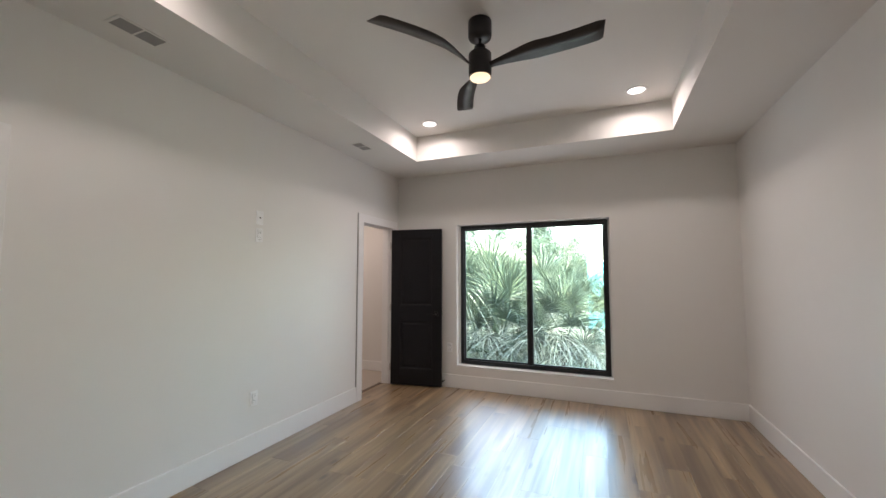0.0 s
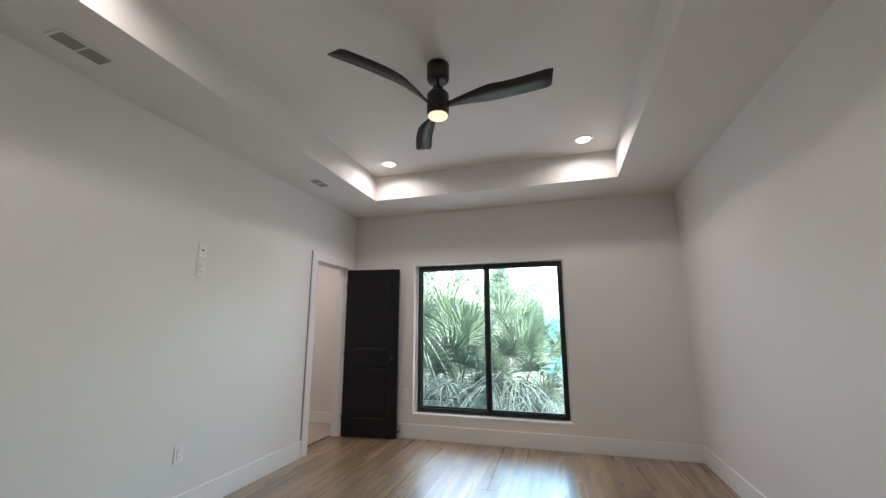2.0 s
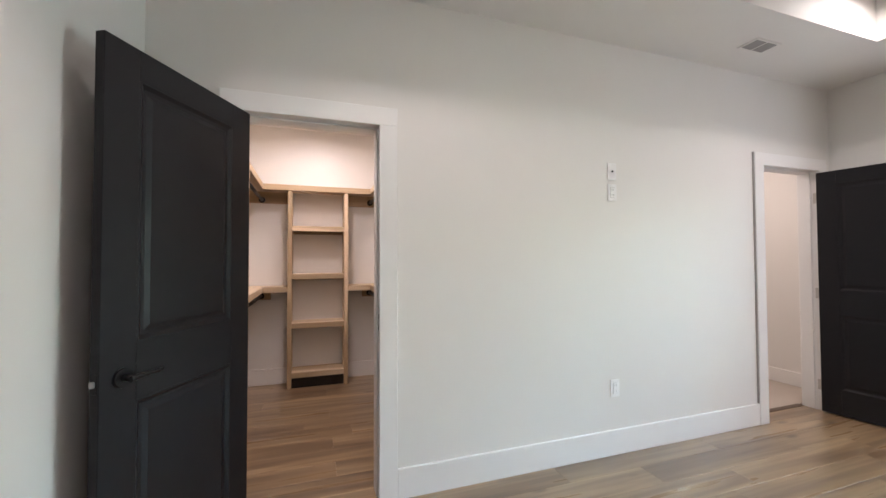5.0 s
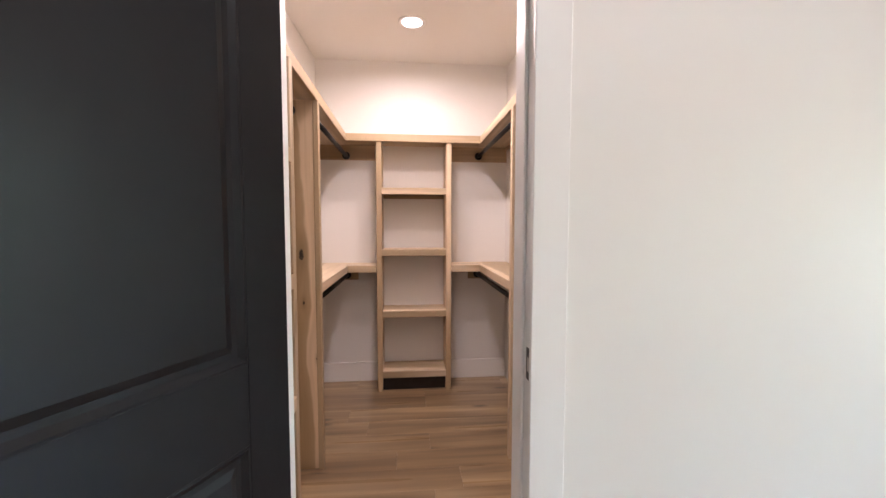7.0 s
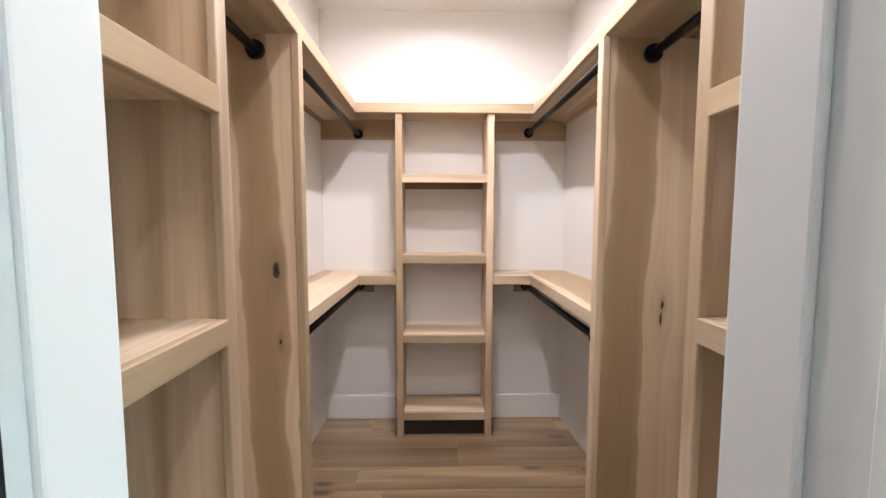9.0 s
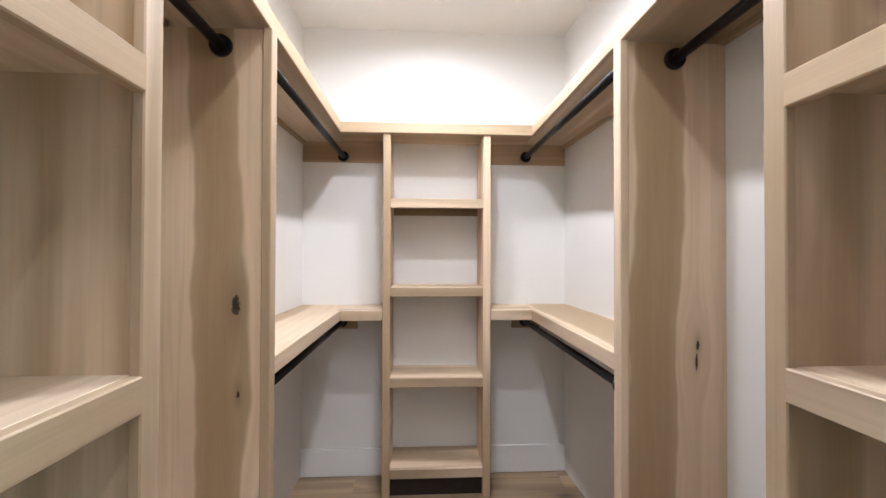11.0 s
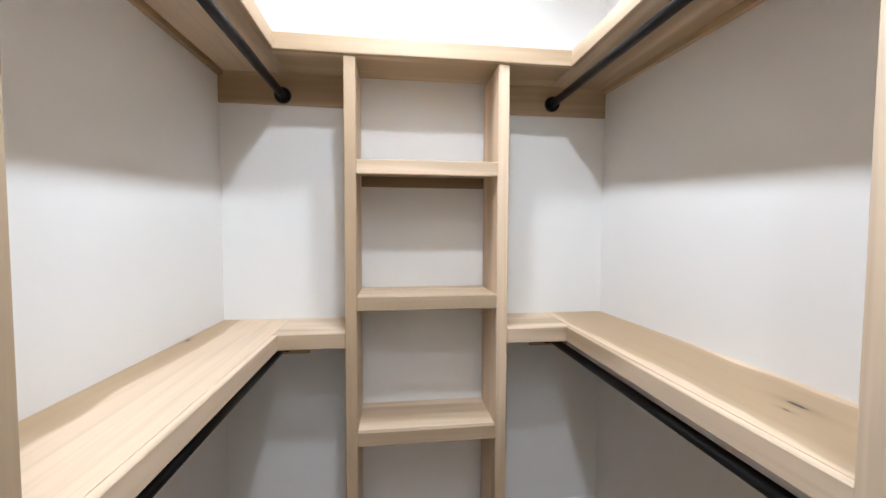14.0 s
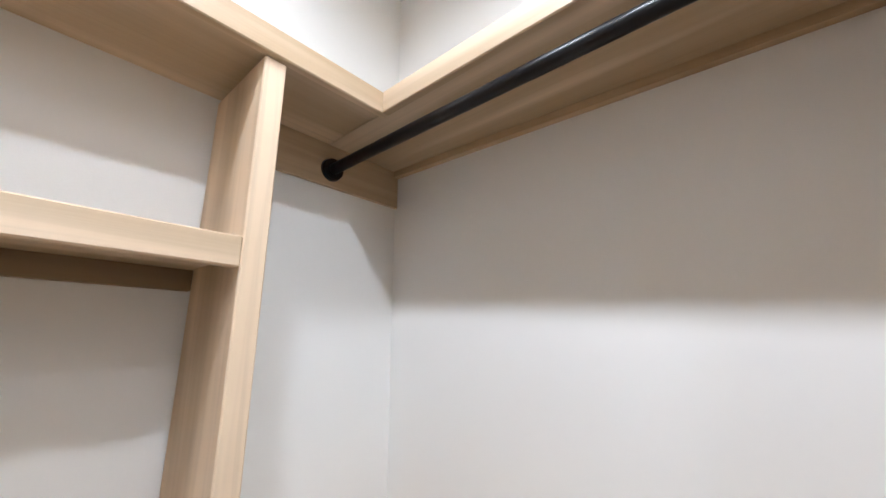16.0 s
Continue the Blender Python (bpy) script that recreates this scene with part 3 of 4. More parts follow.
for xa, xb in ((-1.70, WX0), (WX1, 0.137)):
    part("reveal_filler", boxes((xa, WY + 0.012, 0.284, xb, WY + 0.10, 2.083)), TRIM, win)
part("reveal_filler", boxes((WX0, WY + 0.012, WZ1, WX1, WY + 0.10, 2.083)), TRIM, win)
part("reveal_filler", boxes((WX0, WY + 0.022, 0.262, WX1, WY + 0.10, WZ0)), TRIM, win)


# ---- lights and vents ----
def downlight(x, y, z, label, group):
    ob = thing("recessed_light", (x, y, z), label, "ceiling light", group)
    bm = lathe(bmesh.new(), [(0.068, z), (0.092, z), (0.092, z - 0.003), (0.086, z - 0.006), (0.070, z - 0.006), (0.068, z - 0.003)], (x, y), 40)
    part("trim_ring", bm, TRIM, ob)
    part("lens", cyl(bmesh.new(), (x, y, z - 0.001), (x, y, z - 0.0035), 0.068, n=40), LENS, ob, "glowing round lens")
    return ob


for lx, ly in BED_LIGHTS:
    downlight(lx, ly, ZT, "lit round recessed downlight in the tray ceiling", "tray downlights")
for lx, ly in CLOSET_LIGHTS:
    downlight(lx, ly, CZ, "lit round recessed downlight in the closet ceiling", "closet downlights")
# unseen fixture added to go with the bathroom's lamp
downlight(-3.5, 4.4, 2.6, "added round downlight in the bathroom ceiling, out of view", "")


def register(x, y, length, label):
    """A two-way ceiling register: a white rim and two banks of tilted slats."""
    w = 0.105
    ob = thing("ceiling_vent", (x, y, ZC), label, "air vent", "ceiling vents")
    z0, z1 = ZC - 0.006, ZC
    part("frame", boxes((x - w / 2 - 0.016, y - length / 2 - 0.016, z0, x - w / 2, y + length / 2 + 0.016, z1), (x + w / 2, y - length / 2 - 0.016, z0, x + w / 2 + 0.016, y + length / 2 + 0.016, z1),
                       (x - w / 2, y - length / 2 - 0.016, z0, x + w / 2, y - length / 2, z1), (x - w / 2, y + length / 2, z0, x + w / 2, y + length / 2 + 0.016, z1),
                       (x - w / 2, y - 0.005, z0, x + w / 2, y + 0.005, z1)), CEIL, ob, "white enamelled rim")
    part("duct", boxes((x - w / 2, y - length / 2, ZC - 0.0008, x + w / 2, y + length / 2, ZC - 0.0002)), SLOT, ob, "dark duct opening")
    n = 7
    for bank in (-1, 1):
        for k in range(n):
            xx = x - w / 2 + (k + 0.5) * w / n
            ya, yb = (y - length / 2, y - 0.005) if bank < 0 else (y + 0.005, y + length / 2)
            bm = bmesh.new()
            q = [(xx - 0.0065, z0 + 0.0005), (xx + 0.0045, z0 + 0.0042), (xx + 0.005, z0 + 0.0035), (xx - 0.006, z0 - 0.0003)]
            a = [bm.verts.new((px, ya, pz)) for px, pz in q]
            b = [bm.verts.new((px, yb, pz)) for px, pz in q]
            for j in range(4):
                bm.faces.new((a[j], a[(j + 1) % 4], b[(j + 1) % 4], b[j]))
            bm.faces.new(a[::-1])
            bm.faces.new(b)
            part("slat", bm, VENT_GREY, ob)
    return ob


register(-2.302, 1.51, 0.235, "grey louvred register in the white soffit")
register(-2.247, 3.608, 0.205, "grey louvred register in the white soffit")


# ---- plates ----
def wall_plate(base, normal, label, kind):
    """kind: duplex, blank or cable; normal: the axis that it looks along."""
    ob = thing("wall_outlet" if kind == "duplex" else "wall_plate", base, label, "outlet" if kind == "duplex" else "wall plate")
    bx, by, bz = base
    d = Vector(normal)
    side = Vector((0, 0, 1)).cross(d)

    def slab(name, s0, s1, z0, z1, t0, t1, mat, parent, bevel=0.0, text=""):
        c = [Vector(base) + side * s + d * t for s in (s0, s1) for t in (t0, t1)]
        xs, ys = [p.x for p in c], [p.y for p in c]
        return part(name, boxes((min(xs), min(ys), bz + z0, max(xs), max(ys), bz + z1), bevel=bevel, segments=2), mat, parent, text)

    plate = slab("plate", -0.035, 0.035, -0.0575, 0.0575, 0.0, 0.006, PLASTIC, ob, 0.002)
    if kind == "duplex":
        slab("receptacle_gap", -0.0185, 0.0185, -0.0355, 0.0355, 0.0055, 0.0064, VENT_GREY, ob)
        face = slab("receptacle", -0.017, 0.017, -0.034, 0.034, 0.005, 0.009, PLASTIC, ob, 0.0012)
        for dz in (-0.018, 0.018):
            for s in (-0.007, 0.005):
                slab("slot", s, s + 0.0022, dz - 0.004, dz + 0.005, 0.0088, 0.0093, SLOT, face)
    elif kind == "cable":
        slab("jack", -0.006, 0.006, -0.006, 0.006, 0.005, 0.012, SLOT, ob, 0.002, "small black cable jack")
    for dz in (-0.047, 0.047):
        slab("screw", -0.0025, 0.0025, dz - 0.0025, dz + 0.0025, 0.0055, 0.0068, PLASTIC, plate, 0.0008)
    return ob


wall_plate((XW, 2.611, 0.437), (1, 0, 0), "white duplex outlet low on the wall", "duplex")
wall_plate((XW, 2.610, 1.752), (1, 0, 0), "white duplex outlet mounted high for a television", "duplex")
wall_plate((XW, 2.610, 1.896), (1, 0, 0), "white cable plate with a small black jack", "cable")
wall_plate((XE, 2.806, 0.415), (-1, 0, 0), "white duplex outlet low on the wall", "duplex")
wall_plate((-1.795, YN, 0.50), (0, -1, 0), "white duplex outlet beside the window", "duplex")


# ---- ceiling fan ----
def ceiling_fan(x, y, turn):
    ob = thing("ceiling_fan", (x, y, ZT), "black three-blade ceiling fan with a lit lamp", "ceiling fan")
    part("canopy", lathe(bmesh.new(), [(0.0740, ZT), (0.0760, ZT - 0.004), (0.0760, ZT - 0.100), (0.071, ZT - 0.116), (0.030, ZT - 0.122)], (x, y)), FAN_BLACK, ob)
    part("downrod", cyl(bmesh.new(), (x, y, ZT - 0.12), (x, y, 2.895), 0.011, n=16), FAN_BLACK, ob)
    part("motor_housing", lathe(bmesh.new(), [(0.030, 2.905), (0.036, 2.898), (0.036, 2.868), (0.062, 2.858), (0.074, 2.845), (0.074, 2.715), (0.071, 2.700), (0.066, 2.694)], (x, y)), FAN_BLACK, ob)
    part("light_lens", lathe(bmesh.new(), [(0.066, 2.696), (0.066, 2.690), (0.060, 2.682), (0.042, 2.677), (0.010, 2.675)], (x, y)), FAN_LENS, ob, "warm glowing frosted lens")
    for k in range(3):
        bm = bmesh.new()
        rows = []
        for i in range(17):
            f = i / 16
            r = 0.055 + f * 0.70
            half = 0.018 + 0.045 * min(1, max(0, (f - 0.03) / 0.38)) ** 1.2 + 0.006 * f if f < 0.97 else 0.060
            pitch = -radians(30 - 17 * min(1, f / 0.55))
            lift = 2.755 + 0.050 * math.sin(min(1, f / 0.5) * math.pi / 2)
            sweep = 0.035 * math.sin(f * math.pi) - 0.01
            row = []
            for sgn, tz in ((-1, 0.003), (1, 0.003), (1, -0.003), (-1, -0.003)):
                row.append(bm.verts.new((r - (0.02 if i == 16 and sgn > 0 else 0), sweep + sgn * half * math.cos(pitch), lift + sgn * half * math.sin(pitch) + tz)))
            rows.append(row)
        for a, b in zip(rows, rows[1:]):
            for j in range(4):
                bm.faces.new((a[j], a[(j + 1) % 4], b[(j + 1) % 4], b[j])).smooth = True
        bm.faces.new(rows[0])
        bm.faces.new(rows[-1])
        bmesh.ops.rotate(bm, verts=bm.verts[:], cent=(0, 0, 0), matrix=Matrix.Rotation(radians(turn + 120 * k), 3, "Z"))
        bmesh.ops.translate(bm, verts=bm.verts[:], vec=(x, y, 0))
        part("blade", bm, FAN_BLADE, ob, "dark tapered fan blade")
    return ob


ceiling_fan(-0.640, 2.566, -3.0)

# ---- closet joinery ----
E = 0.0025  # eased edges
SHELF_L, SHELF_R = 0.228, 1.281     # front lines of the side shelves
BACK_F = -4.640                     # front line of the back shelves


def prism(corners, z0, z1):
    bm = bmesh.new()
    lo = [bm.verts.new((x, y, z0)) for x, y in corners]
    hi = [bm.verts.new((x, y, z1)) for x, y in corners]
    k = len(corners)
    for j in range(k):
        bm.faces.new((lo[j], lo[(j + 1) % k], hi[(j + 1) % k], hi[j]))
    bm.faces.new(lo[::-1])
    bm.faces.new(hi)
    return bm


def run_through(x0, x1, wall_y, front_y):
    """A side board that runs straight on to the end wall; the back board butts against it."""
    return lambda z0, z1: prism([(x0, wall_y), (x1, wall_y), (x1, front_y), (x0, front_y)] if wall_y < front_y else [(x0, front_y), (x1, front_y), (x1, wall_y), (x0, wall_y)], z0, z1)


def edged_shelf(name, ob, board, lip, wood, lip_wood, text=""):
    """A board, as (x0, y0, z0, x1, y1, z1) or a mesh, with a deeper front lip."""
    s = part(name, boxes(board, bevel=0.001) if isinstance(board, tuple) else board, wood, ob, text)
    part("front_edge", boxes(lip, bevel=E), lip_wood, s)
    return s


top = thing("top_shelf", (-4.6, 0.75, 2.0), "pale poplar hat shelf running round three closet walls", "shelf")
z0, z1 = 2.002, 2.060
edged_shelf("side_shelf", top, run_through(CX, XWB, -0.13, SHELF_L - 0.02)(z1 - 0.042, z1), (BACK_F, SHELF_L - 0.02, z0, XWB, SHELF_L, z1), WOOD_X, WOOD_X)
edged_shelf("side_shelf", top, run_through(CX, XWB, 1.68, SHELF_R + 0.02)(z1 - 0.042, z1), (BACK_F, SHELF_R, z0, XWB, SHELF_R + 0.02, z1), WOOD_X, WOOD_X)
edged_shelf("back_shelf", top, boxes((CX, SHELF_L - 0.019, z1 - 0.042, BACK_F - 0.02, SHELF_R + 0.019, z1 - 0.0008), bevel=0.001), (BACK_F - 0.02, SHELF_L - 0.02, z0, BACK_F, SHELF_R + 0.02, z1), WOOD_Y, WOOD_Y)
# these cleats wear the poplar with the under-shelf shade painted in
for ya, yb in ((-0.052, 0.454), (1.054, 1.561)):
    part("back_cleat", boxes((CX, ya, 1.894, CX + 0.011, yb, z1 - 0.042), bevel=0.001), CLEAT_SHADE_Y, top)
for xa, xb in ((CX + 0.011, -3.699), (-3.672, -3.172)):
    part("side_cleat", prism([(xa, side_a(xa) - 0.02), (xb, side_a(xb) - 0.02), (xb, side_a(xb) + 0.020), (xa, side_a(xa) + 0.020)], 1.998, z1 - 0.042), CLEAT_SHADE_X, top)
    part("side_cleat", prism([(xa, side_b(xa) - 0.020), (xb, side_b(xb) - 0.020), (xb, side_b(xb) + 0.02), (xa, side_b(xa) + 0.02)], 1.998, z1 - 0.042), CLEAT_SHADE_X, top)

tower = thing("shelving_tower", (-4.77, 0.754, 0.0), "pale poplar open shelf tower against the closet end wall", "shelving")
for ya, yb in ((0.456, 0.498), (1.010, 1.052)):
    part("side_panel", boxes((CX + T, ya, 0.0, -4.652, yb, 2.0), bevel=E), WOOD_ZF, tower)
for zb in (1.594, 1.104, 0.606, 0.110):
    edged_shelf("shelf", tower, (CX, 0.498, zb + 0.022, -4.672, 1.010, zb + 0.052), (-4.672, 0.498, zb, -4.651, 1.010, zb + 0.052), WOOD_Y, WOOD_Y)
    if zb > 0.2:
        part("shelf_cleat", boxes((CX, 0.498, zb - 0.020, CX + 0.019, 1.010, zb + 0.022), bevel=0.001), CLEAT_DEEP_SHADE_Y, tower)
part("toe_kick", boxes((-4.700, 0.498, 0.0, -4.688, 1.010, 0.110), bevel=0.001), plain("dark_toe_board", (0.020, 0.014, 0.011), 0.7), tower, "dark recessed toe board")

for side, (ys, yf, post_y) in {"a": (-0.125, SHELF_L, 0.456), "b": (1.675, SHELF_R, 1.052)}.items():
    s = 1 if side == "a" else -1
    low = thing("lower_shelf", (-4.3, yf, 0.972), "pale poplar corner shelf at waist height", "shelf", "waist-high closet shelves")
    za, zb = 0.974, 1.030
    edged_shelf("side_shelf", low, run_through(CX, -3.699, ys, yf - s * 0.02)(zb - 0.028, zb), (BACK_F, yf - s * 0.02, za, -3.699, yf, zb), SHELF_A if side == "a" else SHELF_B, WOOD_X)
    edged_shelf("back_shelf", low, boxes((CX, yf - s * 0.019, zb - 0.028, BACK_F - 0.02, post_y, zb - 0.0008), bevel=0.001), (BACK_F - 0.02, yf - s * 0.02, za, BACK_F, post_y, zb), WOOD_Y, WOOD_Y)
    part("cleat", boxes((CX, yf - s * 0.12, 0.885, CX + 0.011, yf + s * 0.055, za + 0.028), bevel=0.001), CLEAT_SHADE_Y, low)

    div = thing("divider_panel", (-3.685, yf, 0.0), "tall knotty poplar divider board in the closet", "panel", "closet dividers")
    part("board", boxes((-3.699, ys, 0.0, -3.672, yf - s * 0.020, 2.002), bevel=0.001), PANEL_L if side == "a" else PANEL_R, div)
    part("face_strip", boxes((-3.704, yf - s * 0.022, 0.0, -3.661, yf + s * 0.005, 2.002), bevel=E), WOOD_Z, div)

    unit = thing("shelf_unit", (-2.95, yf, 0.0), "pale poplar open shelf unit beside the closet doorway", "shelving", "doorway shelf units")
    yu = 0.242 if side == "a" else 1.288
    part("side_panel", boxes((-3.172, ys, 0.0, -3.140, yu - s * 0.02, 2.002), bevel=0.001), WOOD_ZF, unit)
    part("face_post", boxes((-3.176, yu - s * 0.02, 0.0, -3.132, yu, 2.002), bevel=E), WOOD_Z, unit)
    part("side_panel", boxes((XWB - 0.019, ys, 0.0, XWB - 0.0005, yu - s * 0.02, 2.002), bevel=0.001), WOOD_ZF, unit)
    for zb in (1.592, 1.094, 0.594, 0.10):
        edged_shelf("shelf", unit, (-3.140, ys, zb + 0.030, XWB - 0.019, yu - s * 0.02, zb + 0.058), (-3.134, yu - s * 0.02, zb, XWB - 0.0005, yu + s * 0.003, zb + 0.058), WOOD_X, WOOD_X)

    def rod(y, z, xa, xb, label):
        r = thing("closet_rod", ((xa + xb) / 2, y, z), label, "closet rod", "closet hanging rods")
        part("tube", cyl(bmesh.new(), (xa, y, z), (xb, y, z), 0.0155, n=24), ROD_METAL, r)
        for x, d in ((xa, 1), (xb, -1)):
            part("flange", cyl(bmesh.new(), (x, y, z), (x + d * 0.014, y, z), 0.033, 0.030, 28), BLACK_METAL, r)

    yr, zr = (0.192, 1.930) if side == "a" else (1.312, 1.943)
    rod(yr, zr, CX + 0.011, -3.699, "black tubular hanging rod under the top shelf")
    rod(0.190 if side == "a" else 1.306, 0.927, CX + 0.011, -3.699, "black tubular hanging rod under the waist-high shelf")
    rod(0.084 if side == "a" else 1.454, 1.948, -3.672, -3.172, "short black hanging rod in the tall bay")


# ---- outside ----
ground = structure("ground", boxes((-400, 5.16, -0.75, 400, 800, -0.45)), SOIL, "patchy grass and sand outside the window", "ground")


def frond_mesh(name, seed, mat, droop, n=26, arc=205, stalk=0.62, web=0.5):
    """A fan-palm leaf: a stalk along +x and a pleated fan whose blades part towards their tips and droop."""
    rng = random.Random(seed)
    bm = bmesh.new()
    a = [bm.verts.new(p) for p in ((0, -0.016, 0), (0, 0.016, 0), (0, 0, 0.02))]
    b = [bm.verts.new(p) for p in ((stalk, -0.007, 0), (stalk, 0.007, 0), (stalk, 0, 0.01))]
    for j in range(3):
        bm.faces.new((a[j], a[(j + 1) % 3], b[(j + 1) % 3], b[j]))
    step = radians(arc) / (n - 1)
    for k in range(n):
        ang = -radians(arc) / 2 + step * k + rng.uniform(-0.03, 0.03)
        length = (0.92 - 0.26 * abs(k / (n - 1) - 0.5) * 2) * rng.uniform(0.86, 1.10)
        fall = droop * rng.uniform(0.4, 1.7)
        twist = rng.uniform(-0.10, 0.10) * (1 + droop)
        prev = None
        for i in range(9):
            f = i / 8
            r = length * f
            inner = min(f, web) * length * step * 0.54
            w = inner * (1.0 - 0.95 * max(0.0, (f - web) / (1 - web)) ** 0.8) + 0.0012
            cup = 0.16 * math.cos(ang) * r
            z = cup - fall * max(0, f - web * 0.7) ** 1.6 * 1.6 * length
            rr = r - fall * max(0, f - 0.5) ** 2 * 0.8 * length
            an = ang + twist * f * f
            cx, cy = stalk + rr * math.cos(an), rr * math.sin(an)
            sx, sy = -math.sin(an) * w, math.cos(an) * w
            row = [bm.verts.new((cx - sx, cy - sy, z + w * 0.7)), bm.verts.new((cx, cy, z)), bm.verts.new((cx + sx, cy + sy, z + w * 0.7))]
            if prev:
                bm.faces.new((prev[0], prev[1], row[1], row[0]))
                bm.faces.new((prev[1], prev[2], row[2], row[1]))
            prev = row
    me = bpy.data.meshes.new(name)
    bm.to_mesh(me)
    bm.free()
    me.materials.append(mat)
    return me


FRONDS = [frond_mesh("frond_green", 1, GREEN, 0.10, 34, 190, 0.62, 0.34), frond_mesh("frond_green_b", 2, GREEN, 0.32, 32, 180, 0.70, 0.28),
          frond_mesh("frond_pale", 3, PALE, 1.15, 26, 230, 0.55, 0.16), frond_mesh("frond_pale_b", 4, PALE, 0.85, 24, 210, 0.60, 0.20)]


def fan_palm(x, y, top_z, count, seed, dry=0.62):
    rng = random.Random(seed)
    tall = y > 7.5
    ob = thing("fan_palm", (x, y, -0.45), "bushy green fan palm with drooping pale fronds", "palm tree", "palms outside the window")
    bm = bmesh.new()
    rows = []
    for i in range(9):
        f = i / 8
        z = -0.46 + (top_z + 0.46) * f
        r = 0.13 - 0.03 * f + 0.012 * (i % 2)
        rows.append([bm.verts.new((x + r * math.cos(j * math.pi / 6), y + r * math.sin(j * math.pi / 6), z)) for j in range(12)])
    for p, q in zip(rows, rows[1:]):
        for j in range(12):
            bm.faces.new((p[j], p[(j + 1) % 12], q[(j + 1) % 12], q[j]))
    bm.faces.new(rows[-1])
    part("trunk", bm, BARK, ob)
    for k in range(count):
        f = k / (count - 1)
        elev = 84 - 112 * f + rng.uniform(-12, 12)
        az = k * 137.5 + rng.uniform(-14, 14)
        pale = f > dry and rng.random() < 0.75
        me = FRONDS[rng.choice((2, 3)) if pale else rng.choice((0, 1))]
        fr = new("frond", me)
        fr.parent = ob
        sc = rng.uniform(0.85, 1.2) if tall else rng.uniform(0.85, 1.0)
        fr.matrix_basis = Matrix.Translation((0, 0, top_z + 0.45 - 0.12 * f)) @ pose(0, 0, 0, 0, 0, az) @ pose(0, 0, 0, 0, -elev, 0) @ pose(0, 0, 0, rng.uniform(-25, 25), 0, 0) @ Matrix.Scale(sc, 4)
    return ob


for px, py, pz, pc, ps, dry in ((-3.05, 7.7, 0.80, 24, 11, 0.55), (-1.75, 7.6, 0.30, 24, 12, 0.5), (-0.62, 7.8, 0.22, 24, 13, 0.5), (-3.9, 8.8, 1.20, 26, 15, 0.6),
                                (-2.35, 9.0, 0.85, 26, 16, 0.6), (-4.9, 7.8, 0.7, 24, 17, 0.5), (-1.20, 9.4, 0.70, 26, 18, 0.6), (-2.35, 7.35, -0.02, 17, 19, 0.12),
                                (-1.00, 7.35, -0.08, 17, 20, 0.12), (-1.70, 7.3, -0.25, 14, 23, 0.0), (-0.25, 7.4, -0.30, 15, 21, 0.05), (0.35, 9.4, 0.05, 24, 22, 0.6)):
    fan_palm(px, py, pz, pc, ps, dry)


def leafy_tree(x, y, height, seed):
    """A thin tree: trunk, limbs, and many small leaves in uneven clumps."""
    rng = random.Random(seed)
    ob = thing("tree", (x, y, -0.45), "slender leafy tree behind the palms", "tree", "trees behind the palms")
    base = Vector((x, y, -0.45))
    bm = bmesh.new()
    cyl(bm, base, base + Vector((0.1, 0, height * 0.9)), 0.07, 0.02, 10)
    tips = []
    for k in range(11):
        h = height * rng.uniform(0.35, 0.92)
        d = Vector((rng.uniform(-1, 1), rng.uniform(-1, 1), rng.uniform(0.3, 0.9))).normalized() * rng.uniform(0.5, 1.1)
        p = base + Vector((0.1 * h / height, 0, h))
        cyl(bm, p, p + d, 0.022, 0.006, 6)
        tips += [p + d * 0.6, p + d, p + d * 1.15]
    part("trunk", bm, BARK, ob)
    verts, faces = [], []
    for p in tips:
        for k in range(230):
            c = p + Vector((rng.gauss(0, 0.17), rng.gauss(0, 0.17), rng.gauss(0, 0.15)))
            u = Vector((rng.gauss(0, 1), rng.gauss(0, 1), rng.gauss(0, 1))).normalized() * 0.040
            w = u.orthogonal().normalized() * 0.015
            i = len(verts)
            verts += [(c - u), (c + w), (c + u), (c - w)]
            faces.append((i, i + 1, i + 2, i + 3))
    me = bpy.data.meshes.new("crown")
    off = Vector((x, y, -0.45))
    me.from_pydata([tuple(v - off) for v in verts], [], faces)
    me.materials.append(SHRUB)
    crown = new("crown", me)
    crown.parent = ob
    return ob


for tx, ty, th_, ts in ((-5.2, 12.5, 3.9, 31), (-3.9, 13.0, 3.3, 32), (-2.4, 13.5, 3.6, 33), (-1.2, 13.5, 3.2, 34), (-6.9, 12.5, 3.9, 35)):
    leafy_tree(tx, ty, th_, ts)

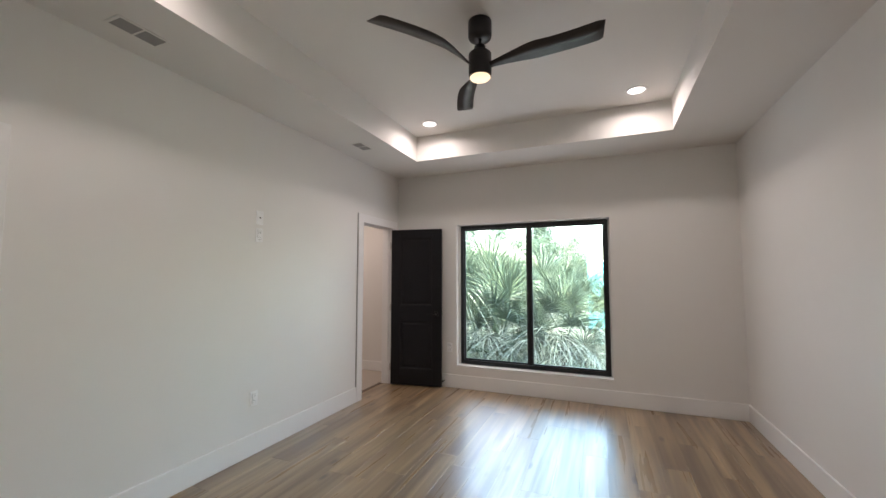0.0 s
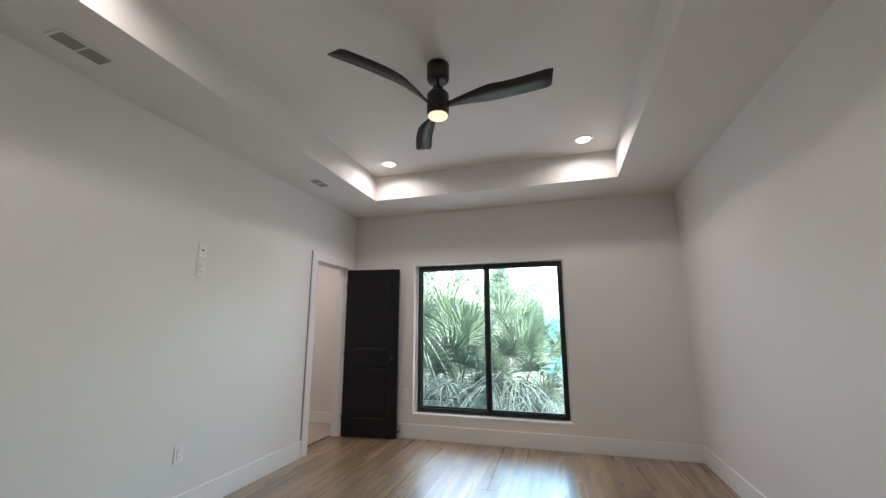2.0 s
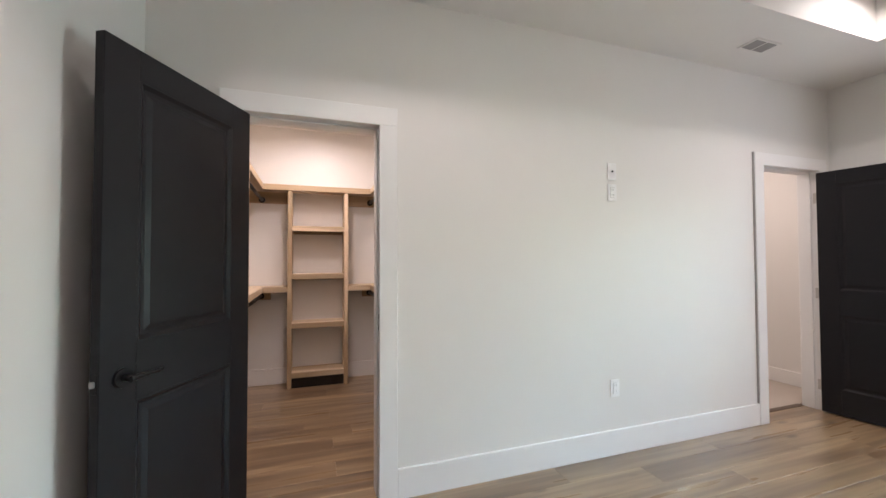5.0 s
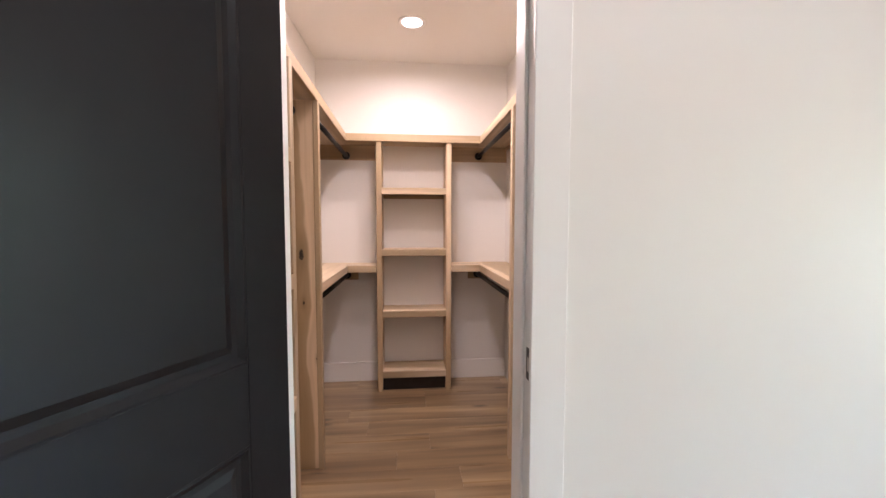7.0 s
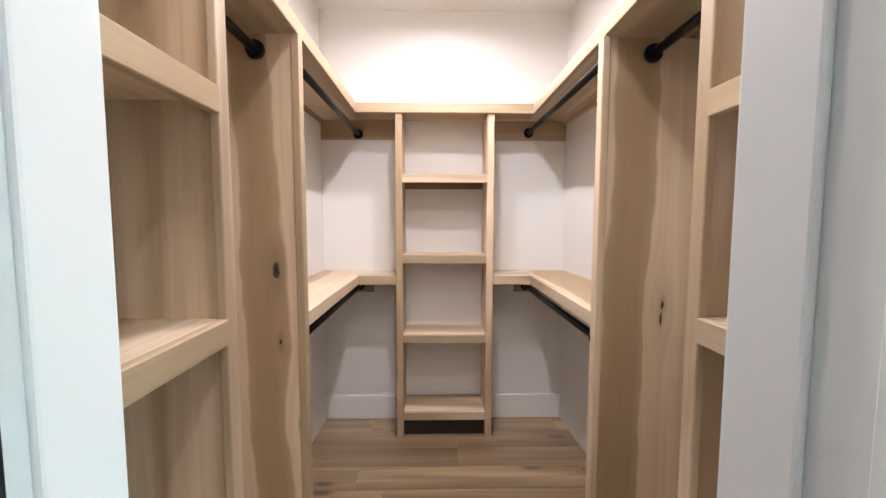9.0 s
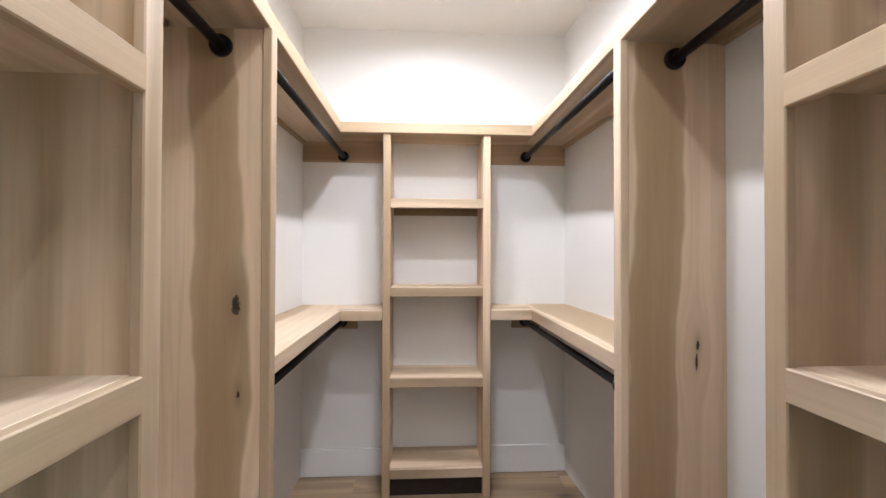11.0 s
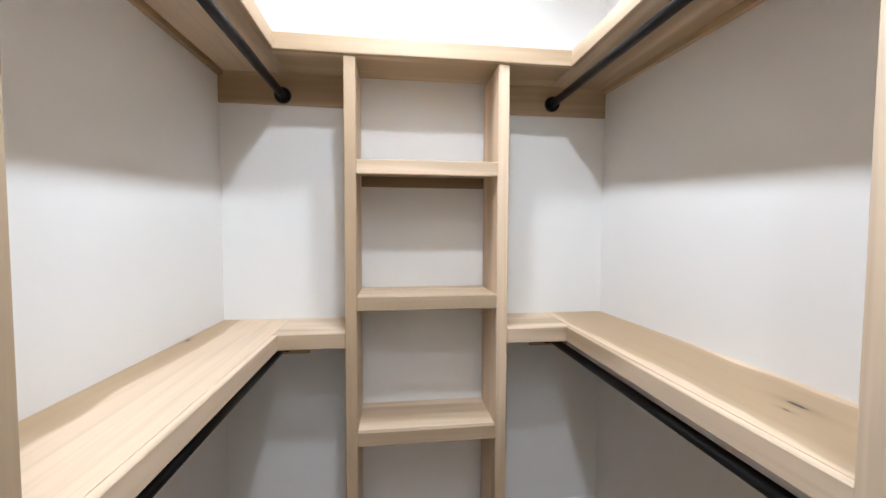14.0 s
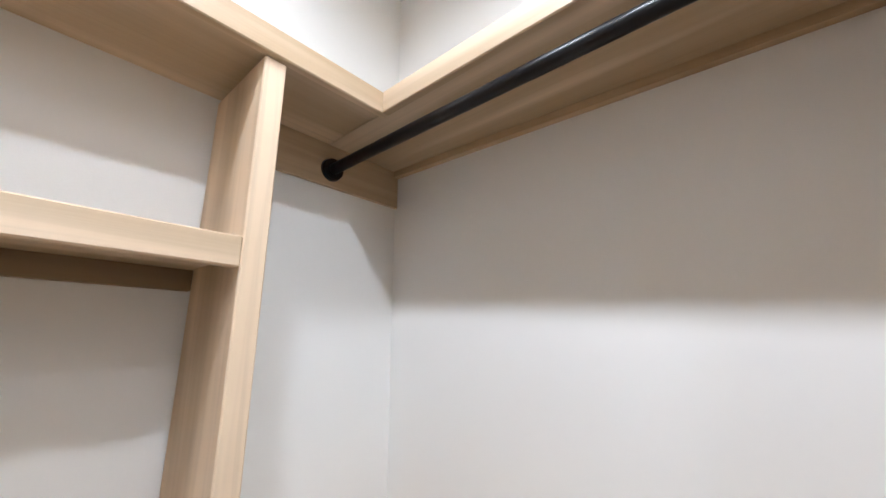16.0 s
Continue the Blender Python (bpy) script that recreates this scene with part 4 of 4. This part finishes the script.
house = thing("garden_shed", (1.0, 13.0, -0.45), "turquoise sided shed glimpsed beyond the palms", "shed")
part("wall", boxes((-0.35, 12.0, -0.45, 2.6, 14.2, 1.80)), TURQ, house)
part("roof", boxes((-0.37, 11.99, 1.80, 2.62, 14.22, 1.85), bevel=0.01), ROOFING, house)


# ---- floor planks ----
PLANK_MESHES = {}


def plank(x0, x1, y0, y1):
    key = (round(x1 - x0, 4), round(y1 - y0, 4))
    if key not in PLANK_MESHES:
        w, ln = key
        g, e, h = 0.0003, 0.0007, 0.0125
        bm = bmesh.new()
        lo = [bm.verts.new((a, b, 0.0)) for a, b in ((g, g), (w - g, g), (w - g, ln - g), (g, ln - g))]
        mid = [bm.verts.new((a, b, h - 0.0003)) for a, b in ((g, g), (w - g, g), (w - g, ln - g), (g, ln - g))]
        hi = [bm.verts.new((a, b, h)) for a, b in ((e, e), (w - e, e), (w - e, ln - e), (e, ln - e))]
        for p, q in ((lo, mid), (mid, hi)):
            for j in range(4):
                bm.faces.new((p[j], p[(j + 1) % 4], q[(j + 1) % 4], q[j]))
        bm.faces.new(hi)
        me = bpy.data.meshes.new("plank")
        bm.to_mesh(me)
        bm.free()
        me.materials.append(PLANK)
        PLANK_MESHES[key] = me
    ob = new("plank", PLANK_MESHES[key])
    ob.location = (x0, y0, -0.0125)
    ob.parent = floor
    return ob


def lay(x_from, x_to, y_from, y_to, seed):
    rng = random.Random(seed)
    wide, long = 0.1825, 1.22
    x = x_from
    while x < x_to - 1e-3:
        x2 = min(x + wide, x_to)
        y = y_from
        end = y_from + rng.choice((0.25, 0.40, 0.55, 0.75, 0.95, 1.1))
        while y < y_to - 1e-3:
            end = min(end, y_to)
            if y_to - end < 0.12:
                end = y_to
            plank(x, x2, y, end)
            y, end = end, end + long
        x = x2


lay(CX, XWB, -0.118, 1.668, 3)
lay(XWB, XW, 0.339, 1.040, 4)
lay(XWB, XW, 4.095, 4.822, 5)
lay(XW, -1.22, YA, YN, 6)
lay(-1.22, XE, YS, YN, 7)
lay(-0.55, 0.65, -1.28, YS, 8)
